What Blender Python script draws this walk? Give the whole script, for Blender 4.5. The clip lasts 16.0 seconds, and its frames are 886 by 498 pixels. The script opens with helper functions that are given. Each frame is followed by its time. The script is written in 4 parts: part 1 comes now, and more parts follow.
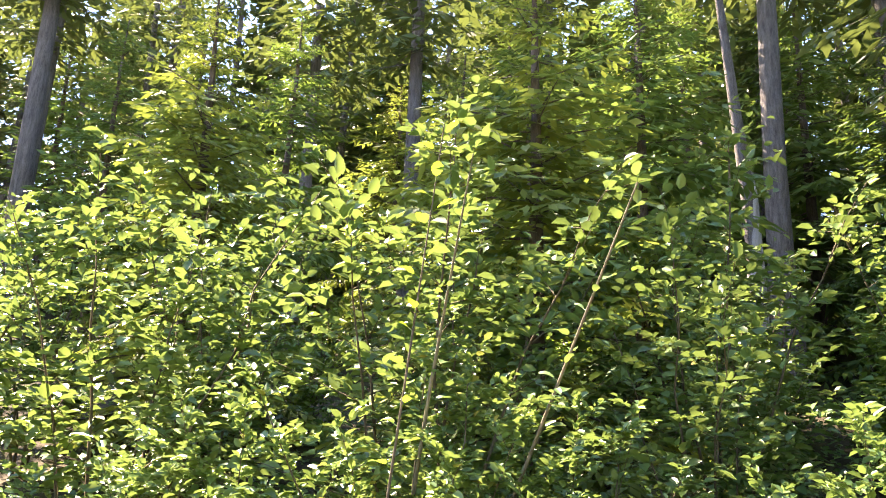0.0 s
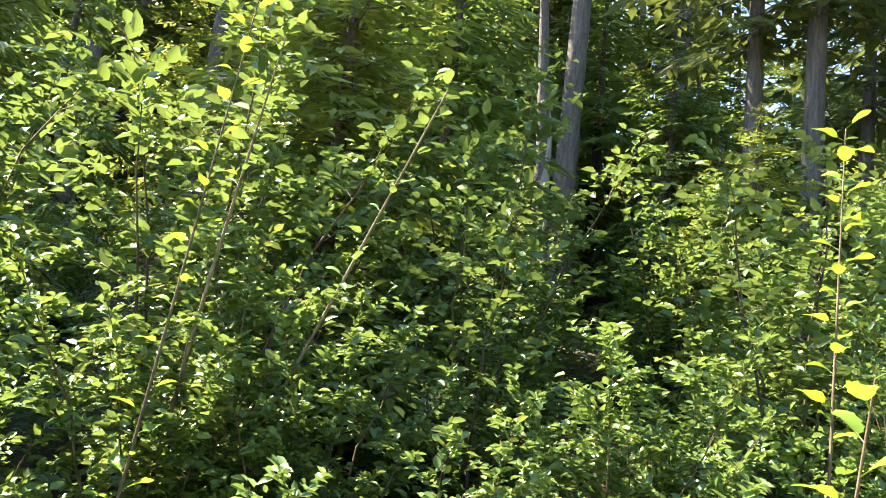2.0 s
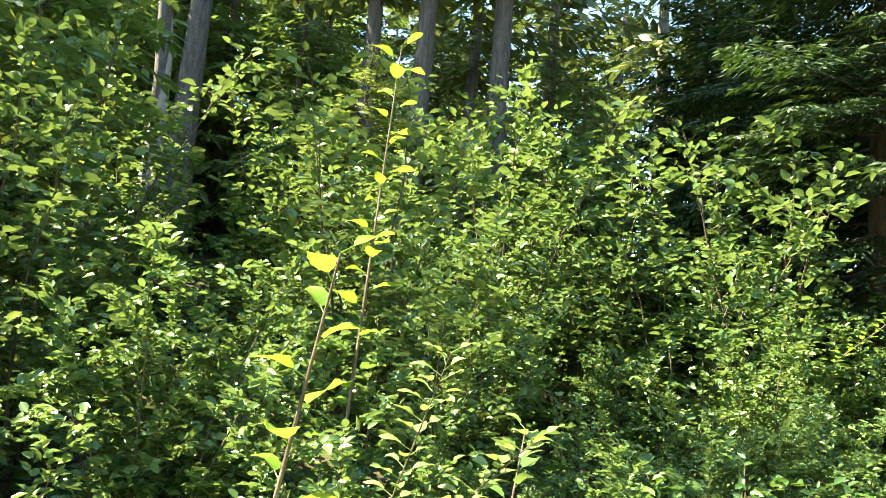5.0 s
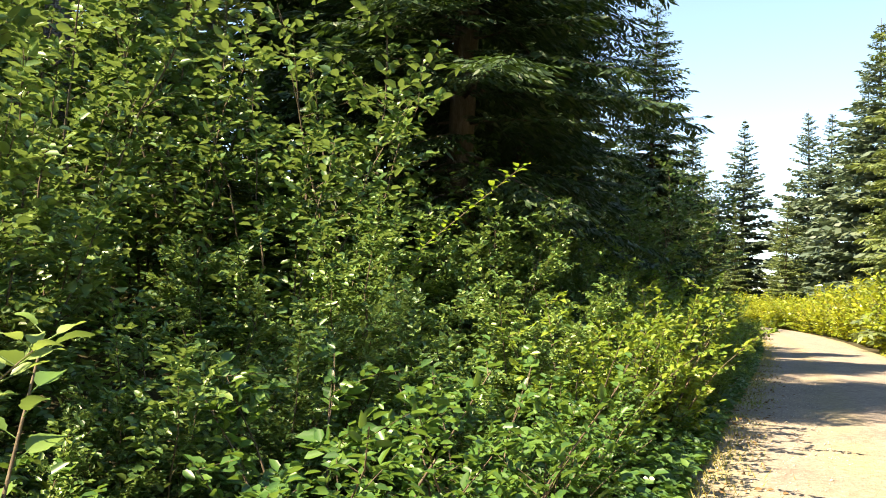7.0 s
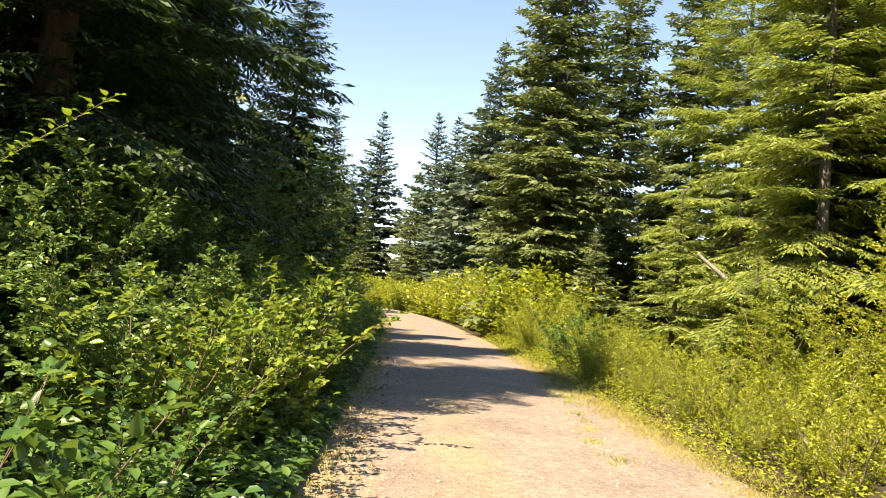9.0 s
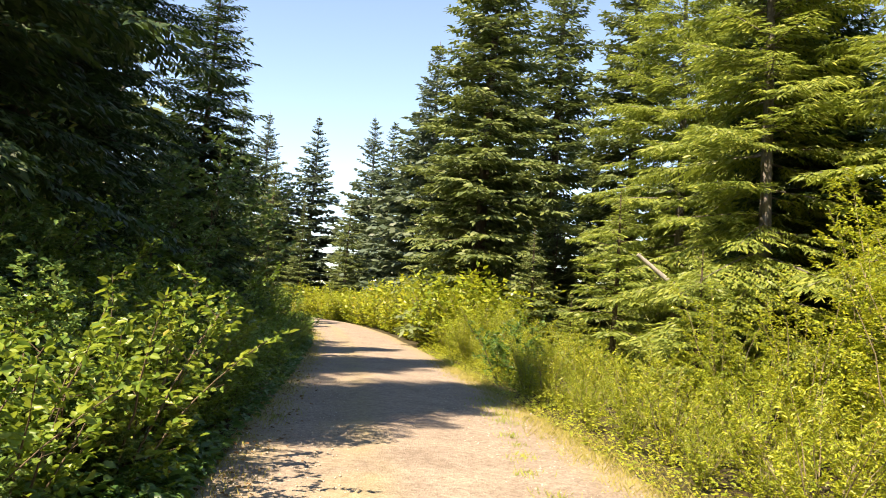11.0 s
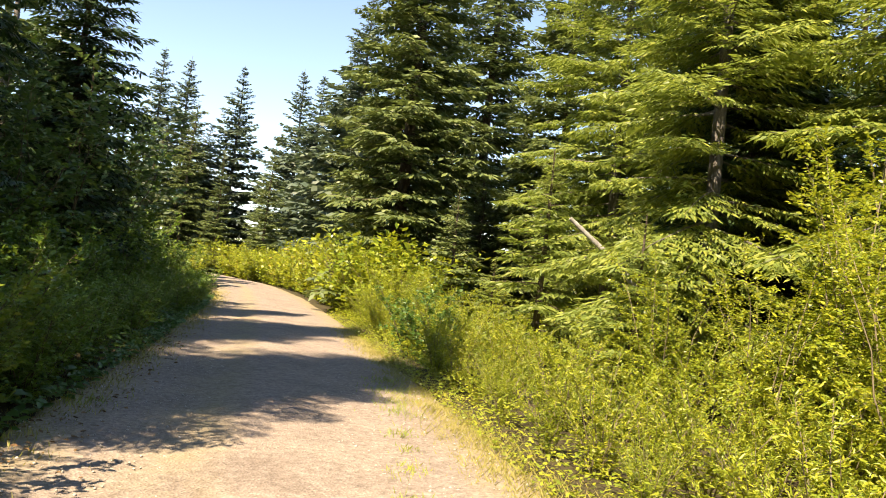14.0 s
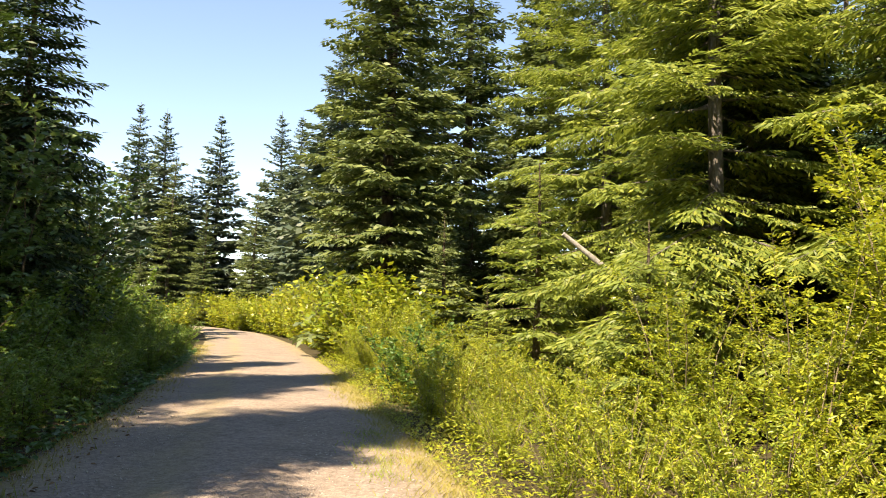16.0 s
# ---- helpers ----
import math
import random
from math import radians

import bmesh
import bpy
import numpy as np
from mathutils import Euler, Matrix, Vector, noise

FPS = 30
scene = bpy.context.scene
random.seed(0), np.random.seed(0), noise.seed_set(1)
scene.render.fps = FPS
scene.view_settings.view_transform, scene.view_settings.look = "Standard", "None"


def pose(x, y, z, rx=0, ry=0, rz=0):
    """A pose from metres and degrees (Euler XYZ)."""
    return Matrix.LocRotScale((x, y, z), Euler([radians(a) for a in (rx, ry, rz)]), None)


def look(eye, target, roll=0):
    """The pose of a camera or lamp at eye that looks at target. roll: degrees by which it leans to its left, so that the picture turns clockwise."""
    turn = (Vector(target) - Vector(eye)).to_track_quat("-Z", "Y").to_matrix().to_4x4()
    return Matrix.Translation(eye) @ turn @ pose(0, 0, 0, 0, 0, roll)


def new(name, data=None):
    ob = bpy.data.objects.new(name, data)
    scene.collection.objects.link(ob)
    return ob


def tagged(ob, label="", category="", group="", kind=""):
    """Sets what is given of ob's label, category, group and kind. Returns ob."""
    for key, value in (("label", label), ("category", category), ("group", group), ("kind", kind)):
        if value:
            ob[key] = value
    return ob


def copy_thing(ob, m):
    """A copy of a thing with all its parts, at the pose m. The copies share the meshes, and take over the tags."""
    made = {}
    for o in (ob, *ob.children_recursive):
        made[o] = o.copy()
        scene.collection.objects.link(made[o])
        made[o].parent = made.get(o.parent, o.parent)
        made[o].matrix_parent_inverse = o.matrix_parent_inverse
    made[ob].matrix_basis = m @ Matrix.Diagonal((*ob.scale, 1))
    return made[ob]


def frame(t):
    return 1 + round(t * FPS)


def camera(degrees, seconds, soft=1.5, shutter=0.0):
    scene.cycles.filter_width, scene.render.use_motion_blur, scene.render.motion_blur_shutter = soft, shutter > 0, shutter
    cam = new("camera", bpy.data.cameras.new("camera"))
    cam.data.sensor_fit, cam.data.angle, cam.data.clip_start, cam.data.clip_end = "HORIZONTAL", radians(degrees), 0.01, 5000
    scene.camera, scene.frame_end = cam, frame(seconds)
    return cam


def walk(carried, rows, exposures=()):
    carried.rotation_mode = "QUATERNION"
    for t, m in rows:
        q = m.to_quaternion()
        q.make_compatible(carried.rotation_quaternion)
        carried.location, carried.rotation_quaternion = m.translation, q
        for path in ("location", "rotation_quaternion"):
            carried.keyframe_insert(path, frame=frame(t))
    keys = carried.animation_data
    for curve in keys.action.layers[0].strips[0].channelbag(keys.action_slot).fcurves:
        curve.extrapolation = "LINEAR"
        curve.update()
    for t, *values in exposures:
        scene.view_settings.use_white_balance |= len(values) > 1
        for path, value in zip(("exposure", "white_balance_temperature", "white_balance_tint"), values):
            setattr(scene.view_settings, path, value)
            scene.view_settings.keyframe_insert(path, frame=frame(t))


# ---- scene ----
cam = camera(57.9, 16.0, soft=1.0)
PATH = [
    (0, (2.732, -2.199, 1.691), (0.938, -2.923, 2.199), 2.7),
    (0.5, (2.714, -2.213, 1.673), (0.869, -2.858, 2.099), 3.9),
    (1, (2.706, -2.216, 1.653), (0.833, -2.796, 2.049), 4.6),
    (1.5, (2.704, -2.214, 1.627), (0.785, -2.642, 1.994), 6.4),
    (2, (2.688, -2.21, 1.599), (0.732, -2.437, 1.95), 6.8),
    (2.5, (2.678, -2.183, 1.589), (0.706, -2.156, 1.923), 5.5),
    (3, (2.673, -2.177, 1.586), (0.705, -2.039, 1.916), 6.6),
    (3.2, (2.671, -2.174, 1.586), (0.706, -2.006, 1.913), 6.7),
    (5.3, (2.54, -1.746, 1.486), (0.698, -1.012, 1.747), 5.0),
    (5.5, (2.493, -1.701, 1.477), (0.668, -0.916, 1.709), 5.0),
    (6, (2.346, -1.631, 1.469), (0.666, -0.562, 1.655), 5.3),
    (6.5, (2.185, -1.556, 1.481), (0.759, -0.163, 1.65), 2.9),
    (7, (2.077, -1.38, 1.454), (0.744, 0.106, 1.573), 2.5),
    (7.5, (1.972, -1.079, 1.466), (0.909, 0.61, 1.599), 6.0),
    (8, (1.842, -0.794, 1.459), (0.97, 1.003, 1.572), 7.0),
    (8.5, (1.681, -0.529, 1.497), (0.978, 1.339, 1.621), 4.9),
    (9, (1.637, -0.219, 1.498), (1.08, 1.698, 1.619), 5.8),
    (9.5, (1.693, 0.124, 1.538), (1.22, 2.061, 1.696), 7.7),
    (10, (1.671, 0.488, 1.527), (1.254, 2.439, 1.669), 7.3),
    (10.2, (1.673, 0.614, 1.545), (1.269, 2.567, 1.696), 6.2),
    (12.3, (1.486, 2.324, 1.576), (1.071, 4.276, 1.698), 3.3),
    (12.5, (1.473, 2.503, 1.551), (1.064, 4.457, 1.668), 3.2),
    (13, (1.52, 2.95, 1.566), (1.115, 4.905, 1.677), 5.9),
    (13.5, (1.603, 3.231, 1.558), (1.296, 5.205, 1.653), 6.8),
    (14, (1.62, 3.623, 1.569), (1.381, 5.606, 1.656), 6.7),
    (14.5, (1.637, 3.999, 1.553), (1.306, 5.97, 1.643), 5.8),
    (15, (1.69, 4.382, 1.577), (1.327, 6.342, 1.734), 7.1),
    (15.5, (1.709, 4.738, 1.618), (1.445, 6.715, 1.761), 4.6),
    (16, (1.652, 5.013, 1.6), (1.423, 6.993, 1.769), 1.8),
]
walk(cam, [(t, look(eye, target, roll)) for t, eye, target, roll in PATH], [(0, 3.3, 7200, 27), (1, 3.25, 7200, 23), (2, 3.05, 7000, 14), (3, 2.95, 6900, 6), (5.5, 3.1, 7200, 4), (6.2, 3.0, 7500, 5), (7, 2.15, 7700, 9), (8, 1.75, 7800, 15), (16, 1.72, 7800, 15)])


# ---- light ----
SUN_YAW, SUN_UP = radians(155), radians(50)
to_sun = Vector((-math.sin(SUN_YAW) * math.cos(SUN_UP), math.cos(SUN_YAW) * math.cos(SUN_UP), math.sin(SUN_UP)))
world = bpy.data.worlds.new("sky")
scene.world = world
world.use_nodes = True
wn = world.node_tree.nodes
sky = wn.new("ShaderNodeTexSky")
sky.sky_type, sky.sun_disc = "NISHITA", False
sky.sun_elevation, sky.sun_rotation = SUN_UP, math.atan2(to_sun.x, to_sun.y)
sky.air_density, sky.dust_density, sky.ozone_density = 0.9, 0.0, 2.5
world.node_tree.links.new(sky.outputs[0], wn["Background"].inputs[0])
wn["Background"].inputs[1].default_value = 0.1
sun = new("sun", bpy.data.lights.new("sun", "SUN"))
sun.data.energy, sun.data.angle, sun.data.color = 4.9, radians(0.55), (1.0, 0.90, 0.72)
sun.matrix_basis = look(to_sun * 50, (0, 0, 0))


# ---- materials ----
def material(name):
    m = bpy.data.materials.new(name)
    m.use_nodes = True
    nt = m.node_tree
    return m, nt, nt.nodes["Principled BSDF"]


def nd(nt, kind, **values):
    n = nt.nodes.new(kind)
    for key, value in values.items():
        n.inputs[key].default_value = value
    return n


def ramp(nt, source, stops):
    n = nt.nodes.new("ShaderNodeValToRGB")
    while len(n.color_ramp.elements) < len(stops):
        n.color_ramp.elements.new(0.5)
    for e, (p, c) in zip(n.color_ramp.elements, stops):
        e.position, e.color = p, (*c, 1)
    nt.links.new(source, n.inputs[0])
    return n.outputs[0]


def leaf_material(name, dark, mid, light, glow, through_light=0.42, rough=0.42, old=None):
    """Thin leaves: each one its own tint, glossy above, light shining through."""
    m, nt, b = material(name)
    geo, info = nt.nodes.new("ShaderNodeNewGeometry"), nt.nodes.new("ShaderNodeObjectInfo")
    mix = nt.nodes.new("ShaderNodeMath")
    mix.operation = "MULTIPLY_ADD"
    mix.inputs[1].default_value, mix.inputs[2].default_value = 0.7, 0.0
    nt.links.new(geo.outputs["Random Per Island"], mix.inputs[0])
    add = nt.nodes.new("ShaderNodeMath")
    add.operation = "MULTIPLY_ADD"
    add.inputs[1].default_value = 0.3
    nt.links.new(info.outputs["Random"], add.inputs[0])
    nt.links.new(mix.outputs[0], add.inputs[2])
    stops = [(0.0, dark), (0.5, mid), (0.93, light)]
    if old:
        stops += [(0.985, old)]
    col = ramp(nt, add.outputs[0], stops)
    nt.links.new(col, b.inputs["Base Color"])
    b.inputs["Roughness"].default_value = rough
    b.inputs["Specular IOR Level"].default_value = 0.45
    tr = nt.nodes.new("ShaderNodeBsdfTranslucent")
    tint = nt.nodes.new("ShaderNodeMix")
    tint.data_type, tint.blend_type = "RGBA", "MIX"
    tint.inputs[0].default_value = 0.75
    nt.links.new(col, tint.inputs[6])
    tint.inputs[7].default_value = (*glow, 1)
    nt.links.new(tint.outputs[2], tr.inputs[0])
    ms = nt.nodes.new("ShaderNodeMixShader")
    ms.inputs[0].default_value = through_light
    nt.links.new(b.outputs[0], ms.inputs[1])
    nt.links.new(tr.outputs[0], ms.inputs[2])
    nt.links.new(ms.outputs[0], nt.nodes["Material Output"].inputs[0])
    return m


def rough_material(name, scale, stops, rough=0.9, bump=0.4, stretch=(1, 1, 1), fine=6.0):
    """Two scales of noise for colour, the fine one for relief."""
    m, nt, b = material(name)
    co = nt.nodes.new("ShaderNodeTexCoord")
    mp = nt.nodes.new("ShaderNodeMapping")
    mp.inputs["Scale"].default_value = stretch
    nt.links.new(co.outputs["Object"], mp.inputs[0])
    n1 = nd(nt, "ShaderNodeTexNoise", Scale=scale, Detail=6.0, Roughness=0.65)
    n2 = nd(nt, "ShaderNodeTexNoise", Scale=scale * fine, Detail=4.0, Roughness=0.7)
    for n in (n1, n2):
        nt.links.new(mp.outputs[0], n.inputs["Vector"])
    mx = nt.nodes.new("ShaderNodeMix")
    mx.inputs[0].default_value = 0.45
    nt.links.new(n1.outputs[0], mx.inputs[2])
    nt.links.new(n2.outputs[0], mx.inputs[3])
    nt.links.new(ramp(nt, mx.outputs[0], stops), b.inputs["Base Color"])
    b.inputs["Roughness"].default_value = rough
    b.inputs["Specular IOR Level"].default_value = 0.2
    bp = nd(nt, "ShaderNodeBump", Strength=bump, Distance=0.03)
    nt.links.new(n2.outputs[0], bp.inputs["Height"])
    nt.links.new(bp.outputs[0], b.inputs["Normal"])
    return m


M_ALDER = leaf_material("alder_leaf", (0.055, 0.115, 0.04), (0.10, 0.185, 0.05), (0.19, 0.27, 0.06), (0.22, 0.30, 0.065), 0.28, 0.36, (0.38, 0.30, 0.06))
M_BUSH = leaf_material("bush_leaf", (0.035, 0.088, 0.024), (0.066, 0.145, 0.032), (0.125, 0.215, 0.042), (0.20, 0.32, 0.045), 0.32, 0.38)
M_WILLOW = leaf_material("willow_leaf", (0.10, 0.175, 0.024), (0.225, 0.28, 0.03), (0.38, 0.39, 0.038), (0.46, 0.48, 0.032), 0.36, 0.36, (0.42, 0.29, 0.06))
# Brighter, less blue bush leaf; its colour lifts the shade under the spruces.
M_SHADE_LIFT = leaf_material("shade_lifted_leaf", (0.06, 0.13, 0.026), (0.11, 0.20, 0.034), (0.20, 0.29, 0.044), (0.29, 0.41, 0.045), 0.36, 0.4)
M_LOW = leaf_material("undergrowth_leaf", (0.035, 0.085, 0.03), (0.06, 0.135, 0.04), (0.11, 0.19, 0.05), (0.17, 0.30, 0.045), 0.34, 0.34)
M_FIR = leaf_material("fir_needles", (0.065, 0.10, 0.04), (0.105, 0.145, 0.05), (0.165, 0.20, 0.06), (0.17, 0.22, 0.045), 0.24, 0.5)
# Dark spruce green; behind the hemlocks the colour also plays the part of shade.
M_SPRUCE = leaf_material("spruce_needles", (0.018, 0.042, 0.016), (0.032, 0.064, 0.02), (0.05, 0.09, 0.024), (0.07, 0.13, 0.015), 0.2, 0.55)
M_VERGE = leaf_material("verge_bush_leaf", (0.07, 0.145, 0.028), (0.135, 0.22, 0.034), (0.23, 0.285, 0.04), (0.31, 0.40, 0.045), 0.38, 0.38, (0.30, 0.19, 0.06))
M_SAPLING = leaf_material("sapling_leaf", (0.10, 0.20, 0.03), (0.15, 0.27, 0.03), (0.22, 0.32, 0.035), (0.32, 0.42, 0.04), 0.45, 0.35)
# Grey-green fir colour, which also carries the distance haze on the far tree line.
M_HAZED_GREYFIR = leaf_material("hazed_grey_fir_needles", (0.055, 0.085, 0.06), (0.085, 0.12, 0.08), (0.13, 0.16, 0.10), (0.12, 0.17, 0.06), 0.2, 0.5)
M_HEMLOCK = leaf_material("hemlock_needles", (0.085, 0.13, 0.034), (0.175, 0.225, 0.048), (0.30, 0.32, 0.062), (0.31, 0.39, 0.055), 0.34, 0.45)
# Lightened green: sunlight filtering between the trunks is put into this colour.
M_UNDER_LIT = leaf_material("sun_lightened_needles", (0.06, 0.115, 0.036), (0.11, 0.18, 0.048), (0.18, 0.26, 0.06), (0.22, 0.33, 0.05), 0.32, 0.5)
M_GRASS = leaf_material("dry_grass", (0.16, 0.17, 0.04), (0.26, 0.24, 0.06), (0.38, 0.32, 0.10), (0.35, 0.33, 0.05), 0.3, 0.6)
M_TUFT = leaf_material("tuft_grass", (0.13, 0.19, 0.03), (0.24, 0.28, 0.045), (0.36, 0.36, 0.07), (0.38, 0.42, 0.05), 0.3, 0.5)
M_GREYBARK = rough_material("grey_bark", 5.0, [(0.3, (0.045, 0.04, 0.036)), (0.5, (0.15, 0.135, 0.125)), (0.7, (0.27, 0.25, 0.235))], 0.95, 1.0, (3, 3, 0.5))
M_BROWNBARK = rough_material("brown_bark", 4.0, [(0.3, (0.05, 0.035, 0.028)), (0.5, (0.115, 0.09, 0.07)), (0.7, (0.21, 0.17, 0.14))], 0.95, 0.9, (3, 3, 0.6))
M_TWIG = rough_material("twig_bark", 14.0, [(0.3, (0.05, 0.04, 0.025)), (0.5, (0.12, 0.09, 0.06)), (0.7, (0.24, 0.20, 0.14))], 0.8, 0.3, (1, 1, 0.3))
M_PALETWIG = rough_material("pale_twig_bark", 14.0, [(0.3, (0.09, 0.075, 0.05)), (0.5, (0.18, 0.15, 0.10)), (0.7, (0.30, 0.26, 0.18))], 0.8, 0.3, (1, 1, 0.3))
M_DEADWOOD = rough_material("bleached_wood", 5.0, [(0.3, (0.16, 0.15, 0.14)), (0.5, (0.34, 0.32, 0.30)), (0.7, (0.50, 0.48, 0.45))], 0.9, 0.6, (4, 4, 0.4))
M_SOIL = rough_material("forest_floor", 1.6, [(0.3, (0.025, 0.02, 0.012)), (0.5, (0.06, 0.048, 0.026)), (0.7, (0.07, 0.085, 0.025))], 0.95, 0.8, (1, 1, 1), 9.0)
M_STONE = rough_material("pebble_stone", 9.0, [(0.3, (0.24, 0.21, 0.18)), (0.5, (0.40, 0.36, 0.31)), (0.7, (0.55, 0.51, 0.46))], 0.9, 0.2)


def gravel_material():
    m, nt, b = material("packed_gravel")
    co = nt.nodes.new("ShaderNodeTexCoord")
    uv = nt.nodes.new("ShaderNodeSeparateXYZ")
    nt.links.new(co.outputs["UV"], uv.inputs[0])
    big = nd(nt, "ShaderNodeTexNoise", Scale=0.9, Detail=5.0, Roughness=0.6)
    mid = nd(nt, "ShaderNodeTexNoise", Scale=11.0, Detail=5.0, Roughness=0.7)
    stones = nd(nt, "ShaderNodeTexVoronoi", Scale=42.0)
    for n in (big, mid, stones):
        nt.links.new(co.outputs["Object"], n.inputs["Vector"])
    base = ramp(nt, mid.outputs[0], [(0.25, (0.172, 0.142, 0.121)), (0.5, (0.26, 0.218, 0.189)), (0.75, (0.345, 0.296, 0.262))])
    grit = ramp(nt, stones.outputs["Color"], [(0.0, (0.62, 0.60, 0.58)), (0.5, (0.95, 0.93, 0.9)), (1.0, (1.25, 1.22, 1.18))])
    mul = nt.nodes.new("ShaderNodeMix")
    mul.data_type, mul.blend_type = "RGBA", "MULTIPLY"
    mul.inputs[0].default_value = 0.8
    nt.links.new(base, mul.inputs[6])
    nt.links.new(grit, mul.inputs[7])
    # broad paler and darker patches of packed grit
    tone = ramp(nt, big.outputs[0], [(0.3, (0.80, 0.79, 0.78)), (0.5, (0.97, 0.97, 0.96)), (0.7, (1.1, 1.09, 1.06))])
    packed = nt.nodes.new("ShaderNodeMix")
    packed.data_type, packed.blend_type = "RGBA", "MULTIPLY"
    packed.inputs[0].default_value = 1.0
    nt.links.new(mul.outputs[2], packed.inputs[6])
    nt.links.new(tone, packed.inputs[7])
    # yellowish moss and grass dust between the wheel tracks and along both sides
    moss = ramp(nt, uv.outputs[0], [(0.0, (1, 1, 1)), (0.11, (0.35, 0.35, 0.35)), (0.2, (0, 0, 0)), (0.36, (0.45, 0.45, 0.45)), (0.44, (0, 0, 0)), (0.8, (0.0, 0.0, 0.0)), (0.9, (0.5, 0.5, 0.5)), (1.0, (1, 1, 1))])
    patch = ramp(nt, big.outputs[0], [(0.35, (0.1, 0.1, 0.1)), (0.62, (1, 1, 1))])
    amount = nt.nodes.new("ShaderNodeMix")
    amount.data_type, amount.blend_type = "RGBA", "MULTIPLY"
    amount.inputs[0].default_value = 1.0
    nt.links.new(moss, amount.inputs[6])
    nt.links.new(patch, amount.inputs[7])
    final = nt.nodes.new("ShaderNodeMix")
    final.data_type = "RGBA"
    nt.links.new(amount.outputs[2], final.inputs[0])
    nt.links.new(packed.outputs[2], final.inputs[6])
    final.inputs[7].default_value = (0.27, 0.23, 0.09, 1)
    nt.links.new(final.outputs[2], b.inputs["Base Color"])
    b.inputs["Roughness"].default_value = 0.95
    b.inputs["Specular IOR Level"].default_value = 0.15
    bp = nd(nt, "ShaderNodeBump", Strength=0.7, Distance=0.012)
    nt.links.new(stones.outputs["Distance"], bp.inputs["Height"])
    nt.links.new(bp.outputs[0], b.inputs["Normal"])
    return m


M_GRAVEL = gravel_material()

# ---- mesh tools ----
rng = np.random.default_rng(7)


def mesh_of(name, groups, mats, smooth=False):
    """One mesh out of groups of (vertices, quads or triangles, material index)."""
    me = bpy.data.meshes.new(name)
    vs, sizes, loops, mi, n = [], [], [], [], 0
    for v, f, k in groups:
        v, f = np.asarray(v, float).reshape(-1, 3), np.asarray(f, int)
        if not len(f):
            continue
        vs.append(v)
        loops.append((f + n).ravel())
        sizes.append(np.full(len(f), f.shape[1]))
        mi.append(np.full(len(f), k))
        n += len(v)
    vs, loops, sizes, mi = np.concatenate(vs), np.concatenate(loops), np.concatenate(sizes), np.concatenate(mi)
    me.vertices.add(len(vs))
    me.vertices.foreach_set("co", vs.ravel())
    me.loops.add(len(loops))
    me.loops.foreach_set("vertex_index", loops)
    me.polygons.add(len(sizes))
    me.polygons.foreach_set("loop_start", np.concatenate([[0], np.cumsum(sizes)[:-1]]))
    me.polygons.foreach_set("material_index", mi)
    if smooth:
        me.polygons.foreach_set("use_smooth", np.ones(len(sizes), bool))
    for m in mats:
        me.materials.append(m)
    me.update(calc_edges=True)
    me.validate()
    return me


def part(name, groups, material, parent, label="", smooth=False, kind=""):
    ob = new(name, mesh_of(name, groups, [material], smooth))
    ob.parent = parent
    return tagged(ob, label, kind=kind)


def unit(v):
    return v / np.maximum(np.linalg.norm(v, axis=-1, keepdims=True), 1e-9)


def tube(points, radii, sides=6, wobble=0.0):
    p, r = np.asarray(points, float), np.asarray(radii, float)
    t = unit(np.gradient(p, axis=0))
    ref = np.array([1.0, 0.1, 0.0]) if abs(t[0, 2]) > 0.6 else np.array([0.0, 0.1, 1.0])
    a = unit(np.cross(t, ref))
    b = np.cross(t, a)
    ang = np.linspace(0, 2 * np.pi, sides, endpoint=False)
    ring = np.cos(ang)[None, :, None] * a[:, None] + np.sin(ang)[None, :, None] * b[:, None]
    rr = r[:, None, None] * (1 + wobble * rng.standard_normal((len(p), sides, 1)))
    v = (p[:, None] + rr * ring).reshape(-1, 3)
    i = np.arange(len(p) - 1)[:, None] * sides
    j = np.arange(sides)[None]
    k = (j + 1) % sides
    q = np.stack([i + j, i + k, i + sides + k, i + sides + j], -1).reshape(-1, 4)
    return v, q


def curve_line(start, way, length, bend, n=7):
    """A bending line: starts along way, bends by the vector bend."""
    s = np.linspace(0, 1, n)[:, None]
    return np.asarray(start) + length * (s * np.asarray(way) + s**2 * np.asarray(bend))


def leaves(pos, ways, ups, size, width=0.55, fold=0.22, droop=0.15):
    """Pointed oval leaves, folded along the midrib: two quads each."""
    pos, y, n = np.asarray(pos), unit(np.asarray(ways)), len(pos)
    x = unit(np.cross(y, ups))
    z = np.cross(x, y)
    size = np.broadcast_to(np.asarray(size, float), (n,))[:, None]
    w, out = size * width / 2, []
    for a, b, c in ((0, 0, 0), (-0.9, 0.28, 1), (-0.8, 0.66, 1), (0, 1, 0), (0.8, 0.66, 1), (0.9, 0.28, 1)):
        out.append(pos + a * w * x + b * size * y + (c * fold * w * 2 - droop * b * b * size) * z)
    v = np.stack(out, 1).reshape(-1, 3)
    i = np.arange(n)[:, None] * 6
    return v, np.concatenate([i + [0, 3, 2, 1], i + [0, 5, 4, 3]])


